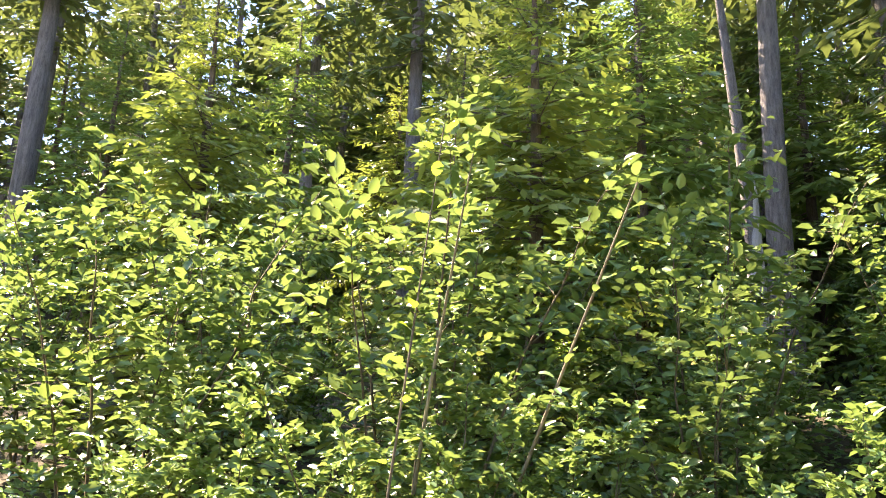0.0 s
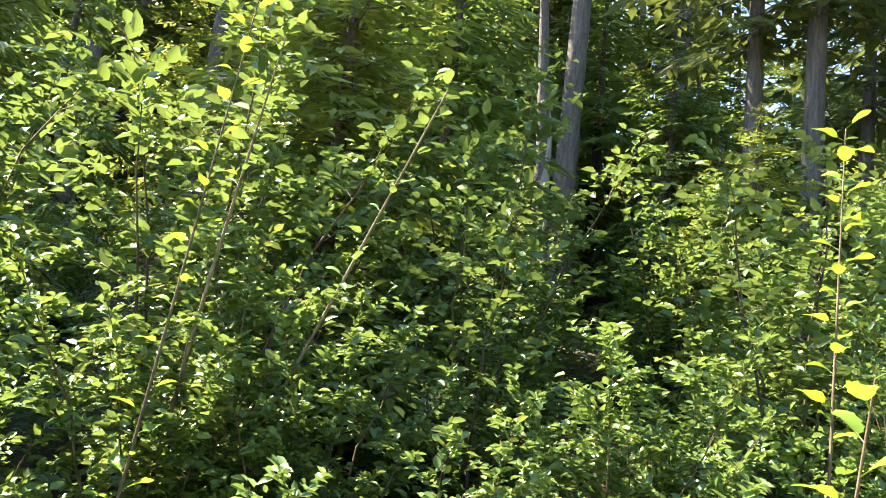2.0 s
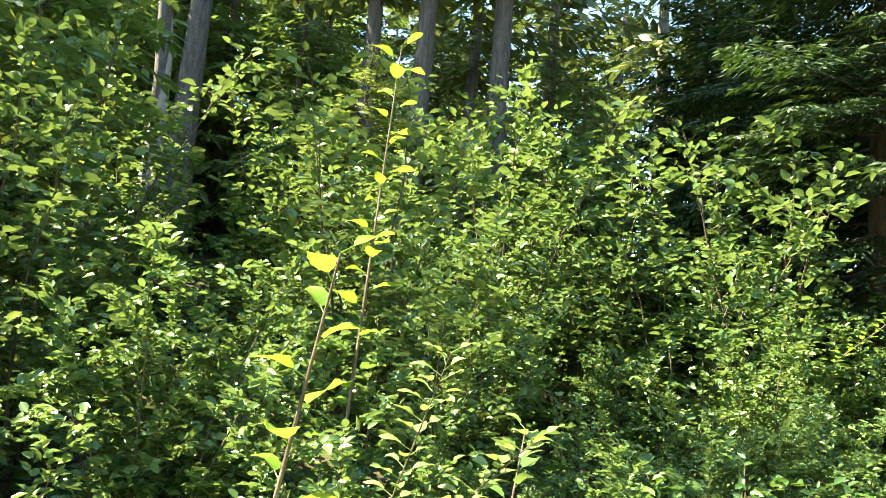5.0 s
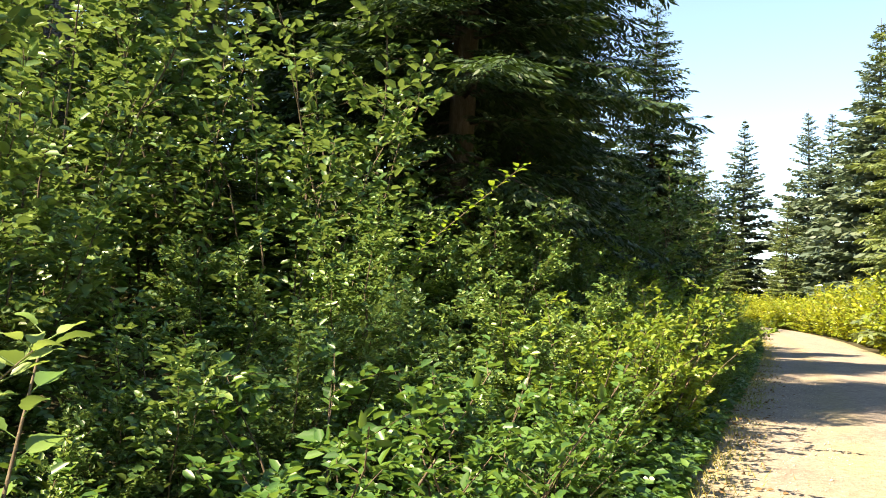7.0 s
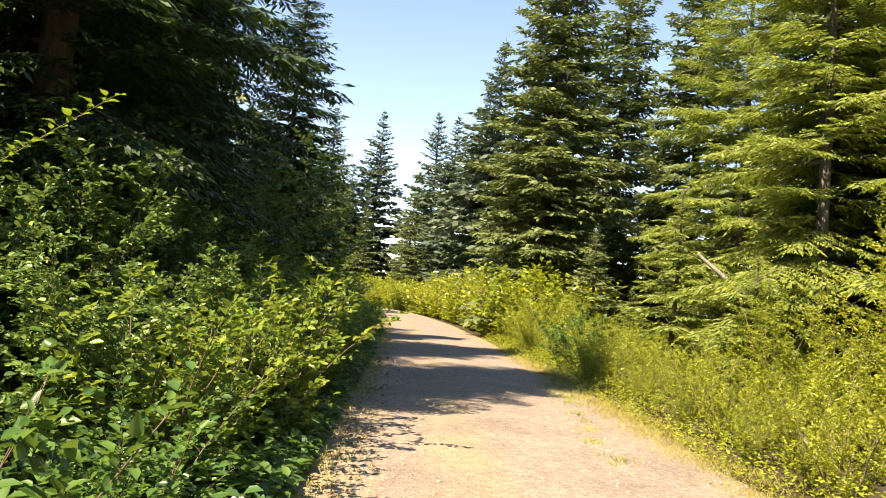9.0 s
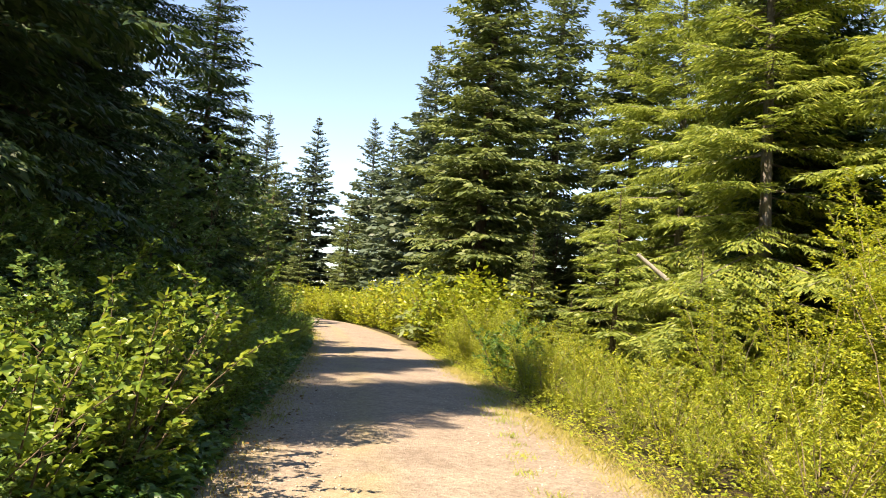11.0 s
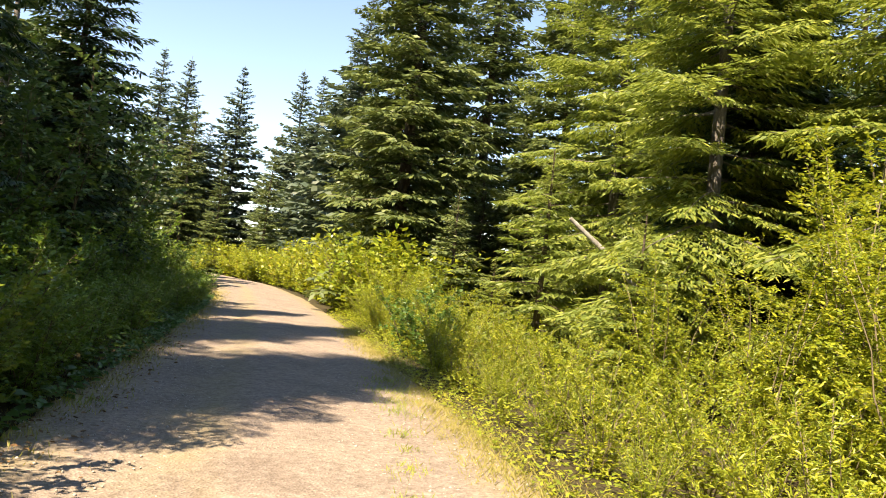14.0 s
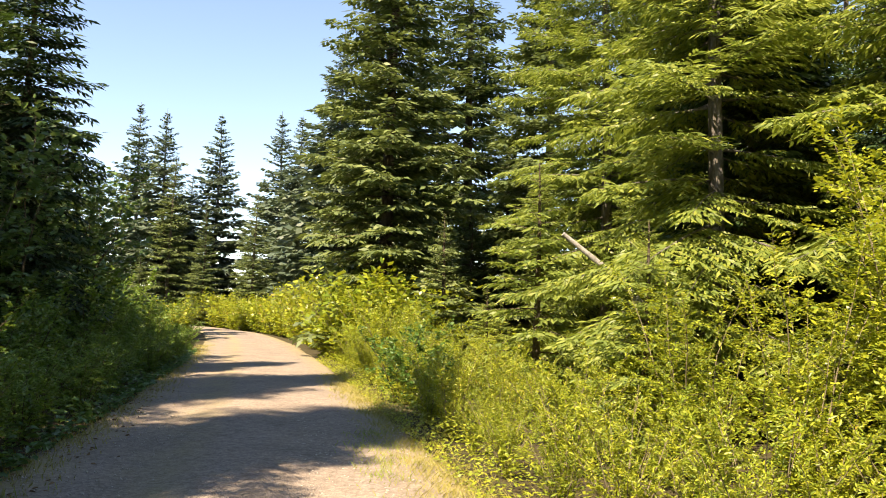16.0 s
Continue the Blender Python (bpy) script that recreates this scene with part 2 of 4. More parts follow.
def fine_leaf(base, way, up, size, width, curl, tooth):
    """One large leaf: toothed outline, midrib fold, curling tip."""
    y = unit(np.asarray(way, float))
    x = unit(np.cross(y, up))
    z = np.cross(x, y)
    s = np.linspace(0, 1, 11)
    half = width * size / 2 * np.sin(np.pi * s**0.8) ** 0.8 * (1 + tooth * np.where(np.arange(11) % 2, 1, -1))
    half[[0, -1]] = 0.001
    mid = np.asarray(base) + size * (s[:, None] * y - curl * (s**2)[:, None] * z)
    wave = 0.06 * size * np.sin(6 * s)[:, None] * z
    left, right = mid - half[:, None] * (x - 0.3 * z) + wave, mid + half[:, None] * (x + 0.3 * z) - wave
    v = np.concatenate([left, mid, right])
    k = np.arange(10)[:, None]
    return v, np.concatenate([k + [0, 11, 12, 1], k + [11, 22, 23, 12]])


def blades(pos, ways, ups, length, width, droop=0.1):
    """Narrow tapering needle twigs or grass blades: one quad each."""
    pos, y = np.asarray(pos), unit(np.asarray(ways))
    n = len(pos)
    x = unit(np.cross(y, ups))
    z = np.cross(x, y)
    L = np.broadcast_to(np.asarray(length, float), (n,))[:, None]
    W = np.broadcast_to(np.asarray(width, float), (n,))[:, None]
    v = np.stack([pos, pos + 0.45 * L * y - W / 2 * x - 0.04 * L * z, pos + L * y - droop * L * z, pos + 0.45 * L * y + W / 2 * x - 0.04 * L * z], 1).reshape(-1, 3)
    return v, np.arange(n * 4).reshape(-1, 4)


# ---- the lie of the land ----
ROAD_Y = np.array([-60, -30, -5, 0, 5, 8, 13, 18.5, 28, 46, 62, 76, 100])
ROAD_X = np.array([23, 13, 4.6, 3.05, 1.4, 0.35, -1.25, -3.1, -6.4, -13.2, -20.3, -29.5, -52])
HALF = 2.08


def road_x(y):
    """The road's middle, smoothed."""
    y = np.asarray(y, float)
    return sum(np.interp(y + o, ROAD_Y, ROAD_X) for o in (-3, -1.5, 0, 1.5, 3)) / 5


def land(x, y):
    """Height of the ground: flat on the road, a bank rising into the woods on one side."""
    x, y = np.asarray(x, float), np.asarray(y, float)
    s = x - road_x(y)
    left = np.clip(-s - HALF - 1.2, 0, 40)
    steep = 0.27 * np.clip((16 - y) / 14, 0.18, 1)
    rise = steep * left * left / (left + 3)
    right = -0.25 * np.clip((s - HALF) / 2.5, 0, 1)
    bumps = 0.06 * np.sin(1.7 * x + 0.6 * y) * np.sin(1.3 * y - 0.4 * x) * np.clip((np.abs(s) - HALF) / 1.5, 0, 1)
    return rise + right + bumps


def grid_faces(nx, ny):
    i = np.arange(ny - 1)[:, None] * nx + np.arange(nx - 1)[None]
    return np.stack([i, i + 1, i + nx + 1, i + nx], -1).reshape(-1, 4)


gx = np.concatenate([[-2500, -600, -200, -110], np.arange(-70, 60, 1.0), [80, 130, 250, 700, 2500]])
gy = np.concatenate([[-2500, -600, -200, -100, -70], np.arange(-45, 110, 1.0), [130, 180, 300, 800, 2500]])
X, Y = np.meshgrid(gx, gy)
Z = land(np.clip(X, -75, 60), np.clip(Y, -50, 110)) - 0.03
s = np.abs(X - road_x(np.clip(Y, -60, 100)))
Z = np.where((s < HALF + 0.6) & (np.abs(Y) < 100), -0.06, Z)
ground = new("ground", mesh_of("ground", [(np.stack([X, Y, Z], -1), grid_faces(len(gx), len(gy)), 0)], [M_SOIL], True))
tagged(ground, "dark forest floor of soil, litter and moss", "ground", kind="structure")

# the gravel road, slightly domed, with worn wheel tracks
ry = np.concatenate([np.arange(-45, 4, 0.5), np.arange(4, 30, 0.15), np.arange(30, 99, 0.6)])
ru = np.linspace(0, 1, 41)
U, RY = np.meshgrid(ru, ry)
edge = 0.09 * np.sin(1.3 * RY) * np.sin(0.7 * RY + 1) + 0.03 * np.sin(5.3 * RY)
RX = road_x(RY) + (U - 0.5) * 2 * (HALF + 0.35) + edge * (2 * U - 1) ** 3
RZ = 0.035 - 0.06 * (2 * U - 1) ** 2 - 0.018 * (np.exp(-(((U - 0.28) / 0.07) ** 2)) + np.exp(-(((U - 0.66) / 0.08) ** 2)))
RZ = RZ + 0.006 * np.sin(7 * RX + 3 * RY) * np.sin(5 * RY - 2 * RX) - 0.07 * np.clip(np.abs(2 * U - 1) - 0.9, 0, 1) / 0.1
me = mesh_of("road", [(np.stack([RX, RY, RZ], -1), grid_faces(len(ru), len(ry)), 0)], [M_GRAVEL], True)
uvl = me.uv_layers.new(name="UVMap")
vi = np.empty(len(me.loops), int)
me.loops.foreach_get("vertex_index", vi)
uvl.data.foreach_set("uv", np.stack([U.ravel()[vi], RY.ravel()[vi] * 0.1], -1).ravel())
road = tagged(new("road", me), "pale packed gravel forest road with yellowish grassy margins", "road", kind="structure")


# ---- plants ----
def upright(name, label, category, group=""):
    ob = new(name)
    return tagged(ob, label, category, group)


def shrub(name, label, height, spread, stems, leaf, width, gap, mat, bark, side=0.45, group="", seed=0, bare=0.12, lean=(0, 0), sides=5, narrow=False, twiggy=2, rise=(0.25, 0.9), tumble=0.42):
    """A many-stemmed bush: curved stems, side twigs, and leaves set along them in turn."""
    global rng
    rng = np.random.default_rng(seed)
    ob = upright(name, label, "bush" if "bush" in name or "shrub" in name else "sapling", group)
    P, D = [], []
    twigs = []
    for k in range(stems):
        a = 2 * np.pi * (k + rng.uniform(-0.3, 0.3)) / stems
        out = np.array([np.cos(a), np.sin(a), 0]) * spread * rng.uniform(0.35, 1.0) / height
        h = height * rng.uniform(0.72, 1.0) * (1 - 0.25 * np.linalg.norm(out) * height / max(spread, 0.1) * 0.6)
        way = np.array([out[0] * 0.6 + lean[0], out[1] * 0.6 + lean[1], 1.0])
        kink = rng.normal(0, 0.06, 3) * [1, 1, 0]
        line = curve_line((0.06 * np.cos(a), 0.06 * np.sin(a), -0.05), way, h, out * 0.5 + kink, 9)
        line[1:-1] += rng.normal(0, 0.012 * height / 2, (7, 3))
        r0 = 0.006 + 0.0045 * h
        part("stem", [tube(line, np.linspace(r0, 0.0022, 9), sides) + (0,)], bark, ob)
        # side twigs from the stem
        m = max(4, int(h / (0.10 + 0.02 * h)))
        for f in np.linspace(bare, 0.97, m):
            i = f * 8
            j = min(int(i), 7)
            p = line[j] + (line[j + 1] - line[j]) * (i - j)
            b = rng.uniform(0, 2 * np.pi)
            ln = side * h * (1.08 - f) ** 0.6 * rng.uniform(0.55, 1.1) * (0.5 + 0.5 * min(1, f / 0.35)) + 0.07
            w = np.array([np.cos(b), np.sin(b), rng.uniform(*rise)])
            tw = curve_line(p, unit(w), ln, np.array([0, 0, rng.uniform(-0.15, 0.2)]), 5)
            twigs.append((tw, ln))
            if ln > 0.4:
                for g in (0.4, 0.65):
                    c = b + rng.choice([-1, 1]) * rng.uniform(0.6, 1.1)
                    q = tw[int(g * 4)]
                    l2 = ln * rng.uniform(0.35, 0.55)
                    twigs.append((curve_line(q, unit(np.array([np.cos(c), np.sin(c), 0.4])), l2, np.array([0, 0, -0.1]), 4), l2))
        twigs.append((line[6:], h * 0.25))
    wood = []
    for count, (tw, ln) in enumerate(twigs):
        v, q = tube(tw[[0, -1]], [0.002 + 0.003 * ln, 0.001], 3)
        if count % twiggy == 0:
            wood.append((v, q, 0))
        n = max(3, int(ln / gap))
        f = np.sort(rng.uniform(0.12, 1.0, n)) * (len(tw) - 1)
        f[-1] = len(tw) - 1.001
        j = np.minimum(f.astype(int), len(tw) - 2)
        P.append(tw[j] + (tw[j + 1] - tw[j]) * (f - j)[:, None] + rng.normal(0, leaf * 0.22, (n, 3)))
        t = unit(tw[j + 1] - tw[j])
        sgn = np.where(np.arange(n) % 2, 1, -1)[:, None]
        across = unit(np.cross(t, [0, 0, 1.0]) + 1e-6)
        D.append(t * 0.7 + sgn * across * rng.uniform(0.5, 1.1, (n, 1)) + rng.normal(0, 0.3, (n, 3)))
    P, D = np.concatenate(P), np.concatenate(D)
    part("twigwork", wood, bark, ob, kind="stuff")
    ups = np.array([0, 0, 1.0]) + rng.normal(0, tumble, P.shape)
    size = leaf * rng.uniform(0.5, 1.15, len(P))
    made = blades(P, D, ups, size, size * width, 0.2) if narrow else leaves(P, D, ups, size, width)
    part("foliage", [made + (0,)], mat, ob, kind="stuff")
    return ob


def conifer(name, label, height, radius, needles, bark, seed=0, bare=0.04, whorl=0.42, droop=0.25, dense=1.0, spray=0.17, trunk_r=None, tip=0.9, thin=1.0, group="", fat=0.3, flat=1.0):
    """A conifer: tapered trunk, whorls of limbs, each limb a spray of side twigs set with needle blades."""
    global rng
    rng = np.random.default_rng(seed)
    ob = upright(name, label, "tree", group)
    r0 = trunk_r or 0.011 * height + 0.03
    zs = np.linspace(0, 1, 12)
    trunk = np.stack([0.012 * height * np.sin(3 * zs + seed) * zs, 0.012 * height * np.cos(2.3 * zs + seed) * zs, zs * height - 0.3 * (zs == 0)], -1)
    rad = r0 * (1 - zs) ** 0.85 + 0.012
    rad[0] *= 1.35
    part("trunk", [tube(trunk, rad, 10, 0.04) + (0,)], bark, ob, smooth=True)
    wood, P, D, L, W, UPS = [], [], [], [], [], []
    z = bare * height
    while z < 0.985 * height:
        f = z / height
        reach = radius * (1 - f) ** tip * (0.55 + 0.45 * min(1, (f - bare + 0.05) / 0.12))
        n = max(3, int(round(rng.uniform(4.2, 6.5) * thin)))
        a0 = rng.uniform(0, 6.28)
        for k in range(n):
            a = a0 + 2 * np.pi * (k + rng.uniform(-0.3, 0.3)) / n
            ln = reach * rng.uniform(0.62, 1.12) + 0.1 * (1 - f)
            lift = 0.42 * f**1.5 - droop * (1 - f) * 0.6 + rng.uniform(-0.12, 0.12)
            way = np.array([np.cos(a), np.sin(a), lift])
            i = f * 11
            j = min(int(i), 10)
            p = trunk[j] + (trunk[j + 1] - trunk[j]) * (i - j) + [0, 0, rng.uniform(-0.4, 0.4) * whorl]
            line = curve_line(p, way, ln, np.array([0, 0, -droop * 0.55 * (1 - 0.7 * f) + 0.1]), 7)
            wood.append(tube(line[[0, 2, 4, 6]], np.linspace(0.006 + 0.010 * ln, 0.003, 4), 3) + (0,))
            # side twigs in the plane of the limb, shorter towards the top
            sz = spray * min(1.0, max(0.22, ln / (4.0 * spray)))
            m = max(3, int(ln / (sz * 0.75) * dense))
            g = np.linspace(0.12, 1, m)
            idx = np.minimum((g * 6).astype(int), 5)
            base = line[idx] + (line[idx + 1] - line[idx]) * (g * 6 - idx)[:, None]
            t = unit(line[idx + 1] - line[idx])
            across = unit(np.cross(t, [0, 0, 1.0]))
            for sgn in (-1, 1):
                tl = (0.42 * ln * (1 - g) ** 0.7 * np.minimum(1, g / 0.25) + sz * 0.8) * rng.uniform(0.7, 1.15, m)
                tw = unit(t * 0.75 + sgn * across * 0.85 + rng.normal(0, 0.12, (m, 3)) - [0, 0, 0.25 * droop])
                for c in range(int(max(2, np.ceil(tl.max() / (sz * 0.55))))):
                    at = c * sz * 0.55
                    keep = at < tl
                    if not keep.any():
                        break
                    pp = base[keep] + tw[keep] * at - np.array([0, 0, 1]) * (droop * 0.35 * at * at / max(ln, 0.3))
                    for side in (-1, 1):
                        sp = unit(np.cross(tw[keep], [0, 0, 1.0]))
                        P.append(pp)
                        D.append(tw[keep] * 0.85 + side * sp * 0.6 + rng.normal(0, 0.16, pp.shape) - [0, 0, 0.15])
                        L.append(sz * rng.uniform(0.75, 1.3, len(pp)))
                        W.append(np.full(len(pp), sz * fat))
                        UPS.append(np.array([0, 0, 1.0]) + rng.normal(0, 0.45 / flat, pp.shape))
        z += whorl * rng.uniform(0.7, 1.25) * (1.15 - 0.65 * f)
    part("boughwork", wood, bark, ob, kind="stuff")
    P, D, L, W, UPS = (np.concatenate(v) for v in (P, D, L, W, UPS))
    part("crown", [blades(P, D, UPS, L, W, 0.14) + (0,)], needles, ob, kind="stuff")
    return ob


used = set()


def put(ob, x, y, scale=1.0, turn=0.0, z=None, lean=0.0, tall=1.0, label=""):
    """Set a plant on the ground: the first time itself, then copies."""
    z = float(land(x, y)) - 0.03 if z is None else z
    m = pose(x, y, z, lean * math.cos(turn), lean * math.sin(turn), math.degrees(turn)) @ Matrix.Diagonal((scale, scale, scale * tall, 1))
    if ob.name in used:
        c = copy_thing(ob, m)
    else:
        used.add(ob.name)
        ob.matrix_basis = m
        c = ob
    return tagged(c, label)


# ---- the woods: conifers ----
FIRS = [conifer("fir_tree", "tall green fir with level tiered branches", 22, 4.3, M_FIR, M_BROWNBARK, seed=k, spray=0.35, whorl=0.6, droop=0.26, dense=1.0, tip=0.87, fat=0.4, bare=0.055, group="firs along the road") for k in (11, 12)]
FARFIRS = [conifer("fir_tree", "green fir standing further off in the wood", 22, 4.5, M_FIR, M_BROWNBARK, seed=k, spray=0.5, whorl=0.75, droop=0.2, dense=0.9, tip=0.87, fat=0.3, bare=0.03, group="firs along the road") for k in (13,)]
GREYS = [conifer("silver_fir", "slender grey-green fir with an open pointed top", 24, 5.8, M_HAZED_GREYFIR, M_GREYBARK, seed=k, spray=0.85, whorl=0.95, droop=0.12, dense=0.85, tip=0.88, fat=0.6, group="far firs beyond the bend") for k in (21, 22)]
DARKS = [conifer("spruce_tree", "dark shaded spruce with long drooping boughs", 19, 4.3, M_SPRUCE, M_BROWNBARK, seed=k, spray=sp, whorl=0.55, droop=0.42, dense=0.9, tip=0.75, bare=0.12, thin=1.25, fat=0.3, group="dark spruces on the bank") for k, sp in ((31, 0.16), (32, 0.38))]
HEMS = [conifer("hemlock_tree", "sunlit yellow-green hemlock with feathery drooping boughs", 14, 3.9, M_HEMLOCK, M_GREYBARK, seed=k, spray=0.165, whorl=0.6, droop=0.46, dense=1.1, tip=0.72, bare=0.13, fat=0.28, thin=1.0, trunk_r=0.15, group="hemlocks by the road") for k in (41, 42)]
YOUNG = [conifer("young_hemlock", "young yellow-green hemlock with soft feathery sprays", 5.2, 1.9, M_HEMLOCK, M_BROWNBARK, seed=k, spray=0.19, whorl=0.38, droop=0.4, dense=0.9, tip=0.85, fat=0.32, group="young hemlocks") for k in (51, 52)]
SMALL = [conifer("young_fir", "small green fir with a pointed top", 5.5, 1.7, M_FIR, M_BROWNBARK, seed=k, spray=0.22, whorl=0.36, droop=0.15, tip=0.95, fat=0.34, group="young firs") for k in (55,)]
WOODS = [conifer("forest_tree", "tall forest conifer with a bare grey trunk", 26, 3.8, M_FIR, M_GREYBARK, seed=k, spray=1.1, whorl=1.75, droop=0.35, dense=0.6, tip=0.55, bare=bare, trunk_r=0.27, fat=0.36, group="tall trees of the hillside wood") for k, bare in ((61, 0.36), (62, 0.1))]

UNDER = [conifer("understory_hemlock", "slender green hemlock growing between the bare trunks", 9.5, 2.5, M_UNDER_LIT, M_BROWNBARK, seed=k, spray=0.42, whorl=0.62, droop=0.42, dense=0.9, tip=0.7, bare=0.03, fat=0.3, group="hemlocks under the tall trees") for k in (81, 82)]
# The second tree takes the greyed needles as painted distance haze.
BACK = [conifer("background_tree", "distant conifer crowded in the far wood", 24, 4.6, mat, M_GREYBARK, seed=k, spray=2.4, whorl=2.1, thin=0.8, droop=0.2, dense=0.5, tip=0.8, bare=0.01, fat=0.95, group="far woods") for k, mat in ((71, M_FIR), (72, M_HAZED_GREYFIR))]

# firs beside the road ahead
put(FIRS[0], -4.3, 36.8, 1.1, 0.4)
put(FIRS[1], -2.0, 48.5, 1.2, 2.0)
put(FIRS[1], -6.6, 44.5, 0.72, 4.1)
put(FIRS[0], 2.2, 41.0, 0.95, 3.0)
put(FIRS[1], 6.5, 33.0, 0.9, 5.2)
put(FARFIRS[0], 9.0, 44.0, 1.0, 1.2)
put(FARFIRS[0], 0.3, 43.0, 0.5, 2.0)
put(FARFIRS[0], 1.9, 52.0, 0.55, 3.0)
put(FARFIRS[0], -4.6, 55.0, 0.6, 5.5)
put(FARFIRS[0], 14.0, 38.0, 0.95, 2.7)
# far pale firs beyond the bend
for x, y, h, a in ((-48.7, 101, 28, 0.2), (-38.6, 87.4, 23.5, 1.3), (-34.9, 92.7, 21, 2.2), (-27.1, 91.4, 25, 3.1), (-13.8, 66.6, 25.5, 0.9), (-22.5, 84, 19, 4.4), (-17.5, 78, 21, 5.0), (-57, 98, 27, 3.9), (-52, 82, 22, 2.9), (-64, 90, 25, 0.7), (-43, 104, 20, 5.5), (-31, 104, 19, 1.9), (-9, 74, 24, 2.4), (-60, 76, 24, 4.9)):
    put(GREYS[int(a * 10) % 2], x, y, h / 24, a)
put(FARFIRS[0], -36.0, 84.0, 0.82, 2.2)
put(FARFIRS[0], -47.0, 80.0, 0.8, 1.1)
put(FARFIRS[0], -54.0, 90.0, 0.85, 3.1)
put(FARFIRS[0], -41.0, 97.0, 0.75, 5.1)
put(FARFIRS[0], -30.5, 80.0, 0.55, 0.5)
put(FARFIRS[0], -24.0, 76.0, 0.6, 2.5)
# lower firs that fill the wood between the tall ones
for x, y, sc, a in ((-1.4, 41.5, 0.42, 0.6), (1.4, 45.5, 0.5, 1.8), (4.2, 42.5, 0.46, 3.0), (6.6, 39.0, 0.48, 4.2), (8.8, 36.5, 0.44, 5.4), (11.2, 41.0, 0.5, 0.9), (4.8, 48.0, 0.55, 2.3), (-7.4, 51.5, 0.4, 3.7), (-50.0, 92.0, 0.42, 0.3), (-45.0, 90.0, 0.36, 1.5), (-40.5, 92.5, 0.44, 2.7), (-33.0, 86.5, 0.36, 3.9), (-28.0, 85.5, 0.42, 5.1), (-20.5, 80.0, 0.4, 0.7), (-15.5, 72.0, 0.42, 2.0), (-24.5, 50.0, 0.42, 0.4), (-29.0, 57.0, 0.5, 1.6), (-33.5, 63.0, 0.52, 2.8), (-39.5, 70.0, 0.5, 4.0), (-44.0, 76.0, 0.46, 5.2), (-35.0, 76.0, 0.34, 0.9), (-50.0, 84.0, 0.5, 2.1)):
    put(FARFIRS[0], x, y, sc, a, label="low green fir filling the edge of the wood")
# sunlit hemlocks on the open side
put(HEMS[0], 4.7, 18.9, 1.05, 0.3)
put(HEMS[1], 3.6, 27.5, 1.15, 1.8)
put(HEMS[1], 8.2, 17.0, 1.0, 3.5)
put(HEMS[0], 12.5, 20.0, 1.1, 2.2)
# Their dark needle colour stands in for deep shade behind the hemlocks.
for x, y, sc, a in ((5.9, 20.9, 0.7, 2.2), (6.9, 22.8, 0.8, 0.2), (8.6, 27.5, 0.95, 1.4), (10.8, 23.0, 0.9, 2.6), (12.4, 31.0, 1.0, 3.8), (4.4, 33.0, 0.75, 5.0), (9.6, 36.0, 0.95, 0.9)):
    put(DARKS[1], x, y, sc, a, label="dark-needled spruce behind the sunlit hemlocks, standing in for shade")
put(YOUNG[0], 1.7, 22.0, 1.0, 0.6)
put(YOUNG[1], 3.1, 15.8, 0.62, 2.1)
put(YOUNG[1], 0.4, 26.5, 0.85, 1.0)
put(SMALL[0], -1.2, 30.5, 0.95, 2.0)
put(SMALL[0], -1.1, 40.0, 1.2, 1.0)
put(SMALL[0], -3.0, 36.0, 0.9, 4.0)
put(YOUNG[0], 6.4, 13.8, 0.8, 4.0)
for x, y, sc, a in ((6.2, 23.0, 0.9, 0.2), (9.4, 20.0, 1.1, 1.2), (7.0, 29.0, 1.0, 2.2), (11.5, 26.0, 1.2, 3.2), (3.6, 33.5, 0.9, 4.2), (12.0, 16.5, 1.1, 5.2), (0.4, 35.0, 0.8, 1.6)):
    put(YOUNG[int(a) % 2], x, y, sc, a)
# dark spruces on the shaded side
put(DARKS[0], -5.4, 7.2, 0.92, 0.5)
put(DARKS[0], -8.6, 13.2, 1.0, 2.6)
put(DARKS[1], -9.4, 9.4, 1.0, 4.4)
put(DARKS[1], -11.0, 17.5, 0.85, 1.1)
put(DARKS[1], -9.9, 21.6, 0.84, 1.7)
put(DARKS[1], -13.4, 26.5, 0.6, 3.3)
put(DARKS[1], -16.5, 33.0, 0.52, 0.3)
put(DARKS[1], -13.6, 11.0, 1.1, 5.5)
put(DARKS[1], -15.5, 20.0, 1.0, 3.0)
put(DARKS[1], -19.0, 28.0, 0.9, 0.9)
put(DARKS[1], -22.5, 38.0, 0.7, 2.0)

# the hillside wood: the nearest trunks first, then those behind
for x, y, sc, a in ((-14.3, -1.7, 1.0, 0.3), (-9.6, 1.0, 0.62, 2.2), (-8.9, 1.6, 0.66, 4.0), (-12.6, 3.8, 0.6, 5.2), (-8.7, 2.9, 0.72, 1.1), (-11.2, -19.4, 1.0, 3.3), (-13.0, -21.5, 0.9, 0.9), (-13.5, -9.6, 0.8, 2.7), (-14.2, -13.0, 0.75, 4.6), (-9.5, -27, 0.8, 0.2), (-5, -33, 0.8, 1.2), (-14.5, -31, 0.9, 2.2), (-1, -38, 0.9, 3.2), (-20, -38, 1.0, 4.2)):
    put(WOODS[int(y < -25)], x, y, sc, a)
wood_rng = np.random.default_rng(5)
for gx0 in np.arange(-42, -15, 6.0):
    for gy0 in np.arange(-34, 20, 6.0):
        x, y = gx0 + wood_rng.uniform(-2.2, 2.2), gy0 + wood_rng.uniform(-2.2, 2.2)
        far = wood_rng.random() < (0.35 if x > -27 else 0.75)
        put(WOODS[int(far)], x, y, wood_rng.uniform(0.7, 1.05), wood_rng.uniform(0, 6.2))
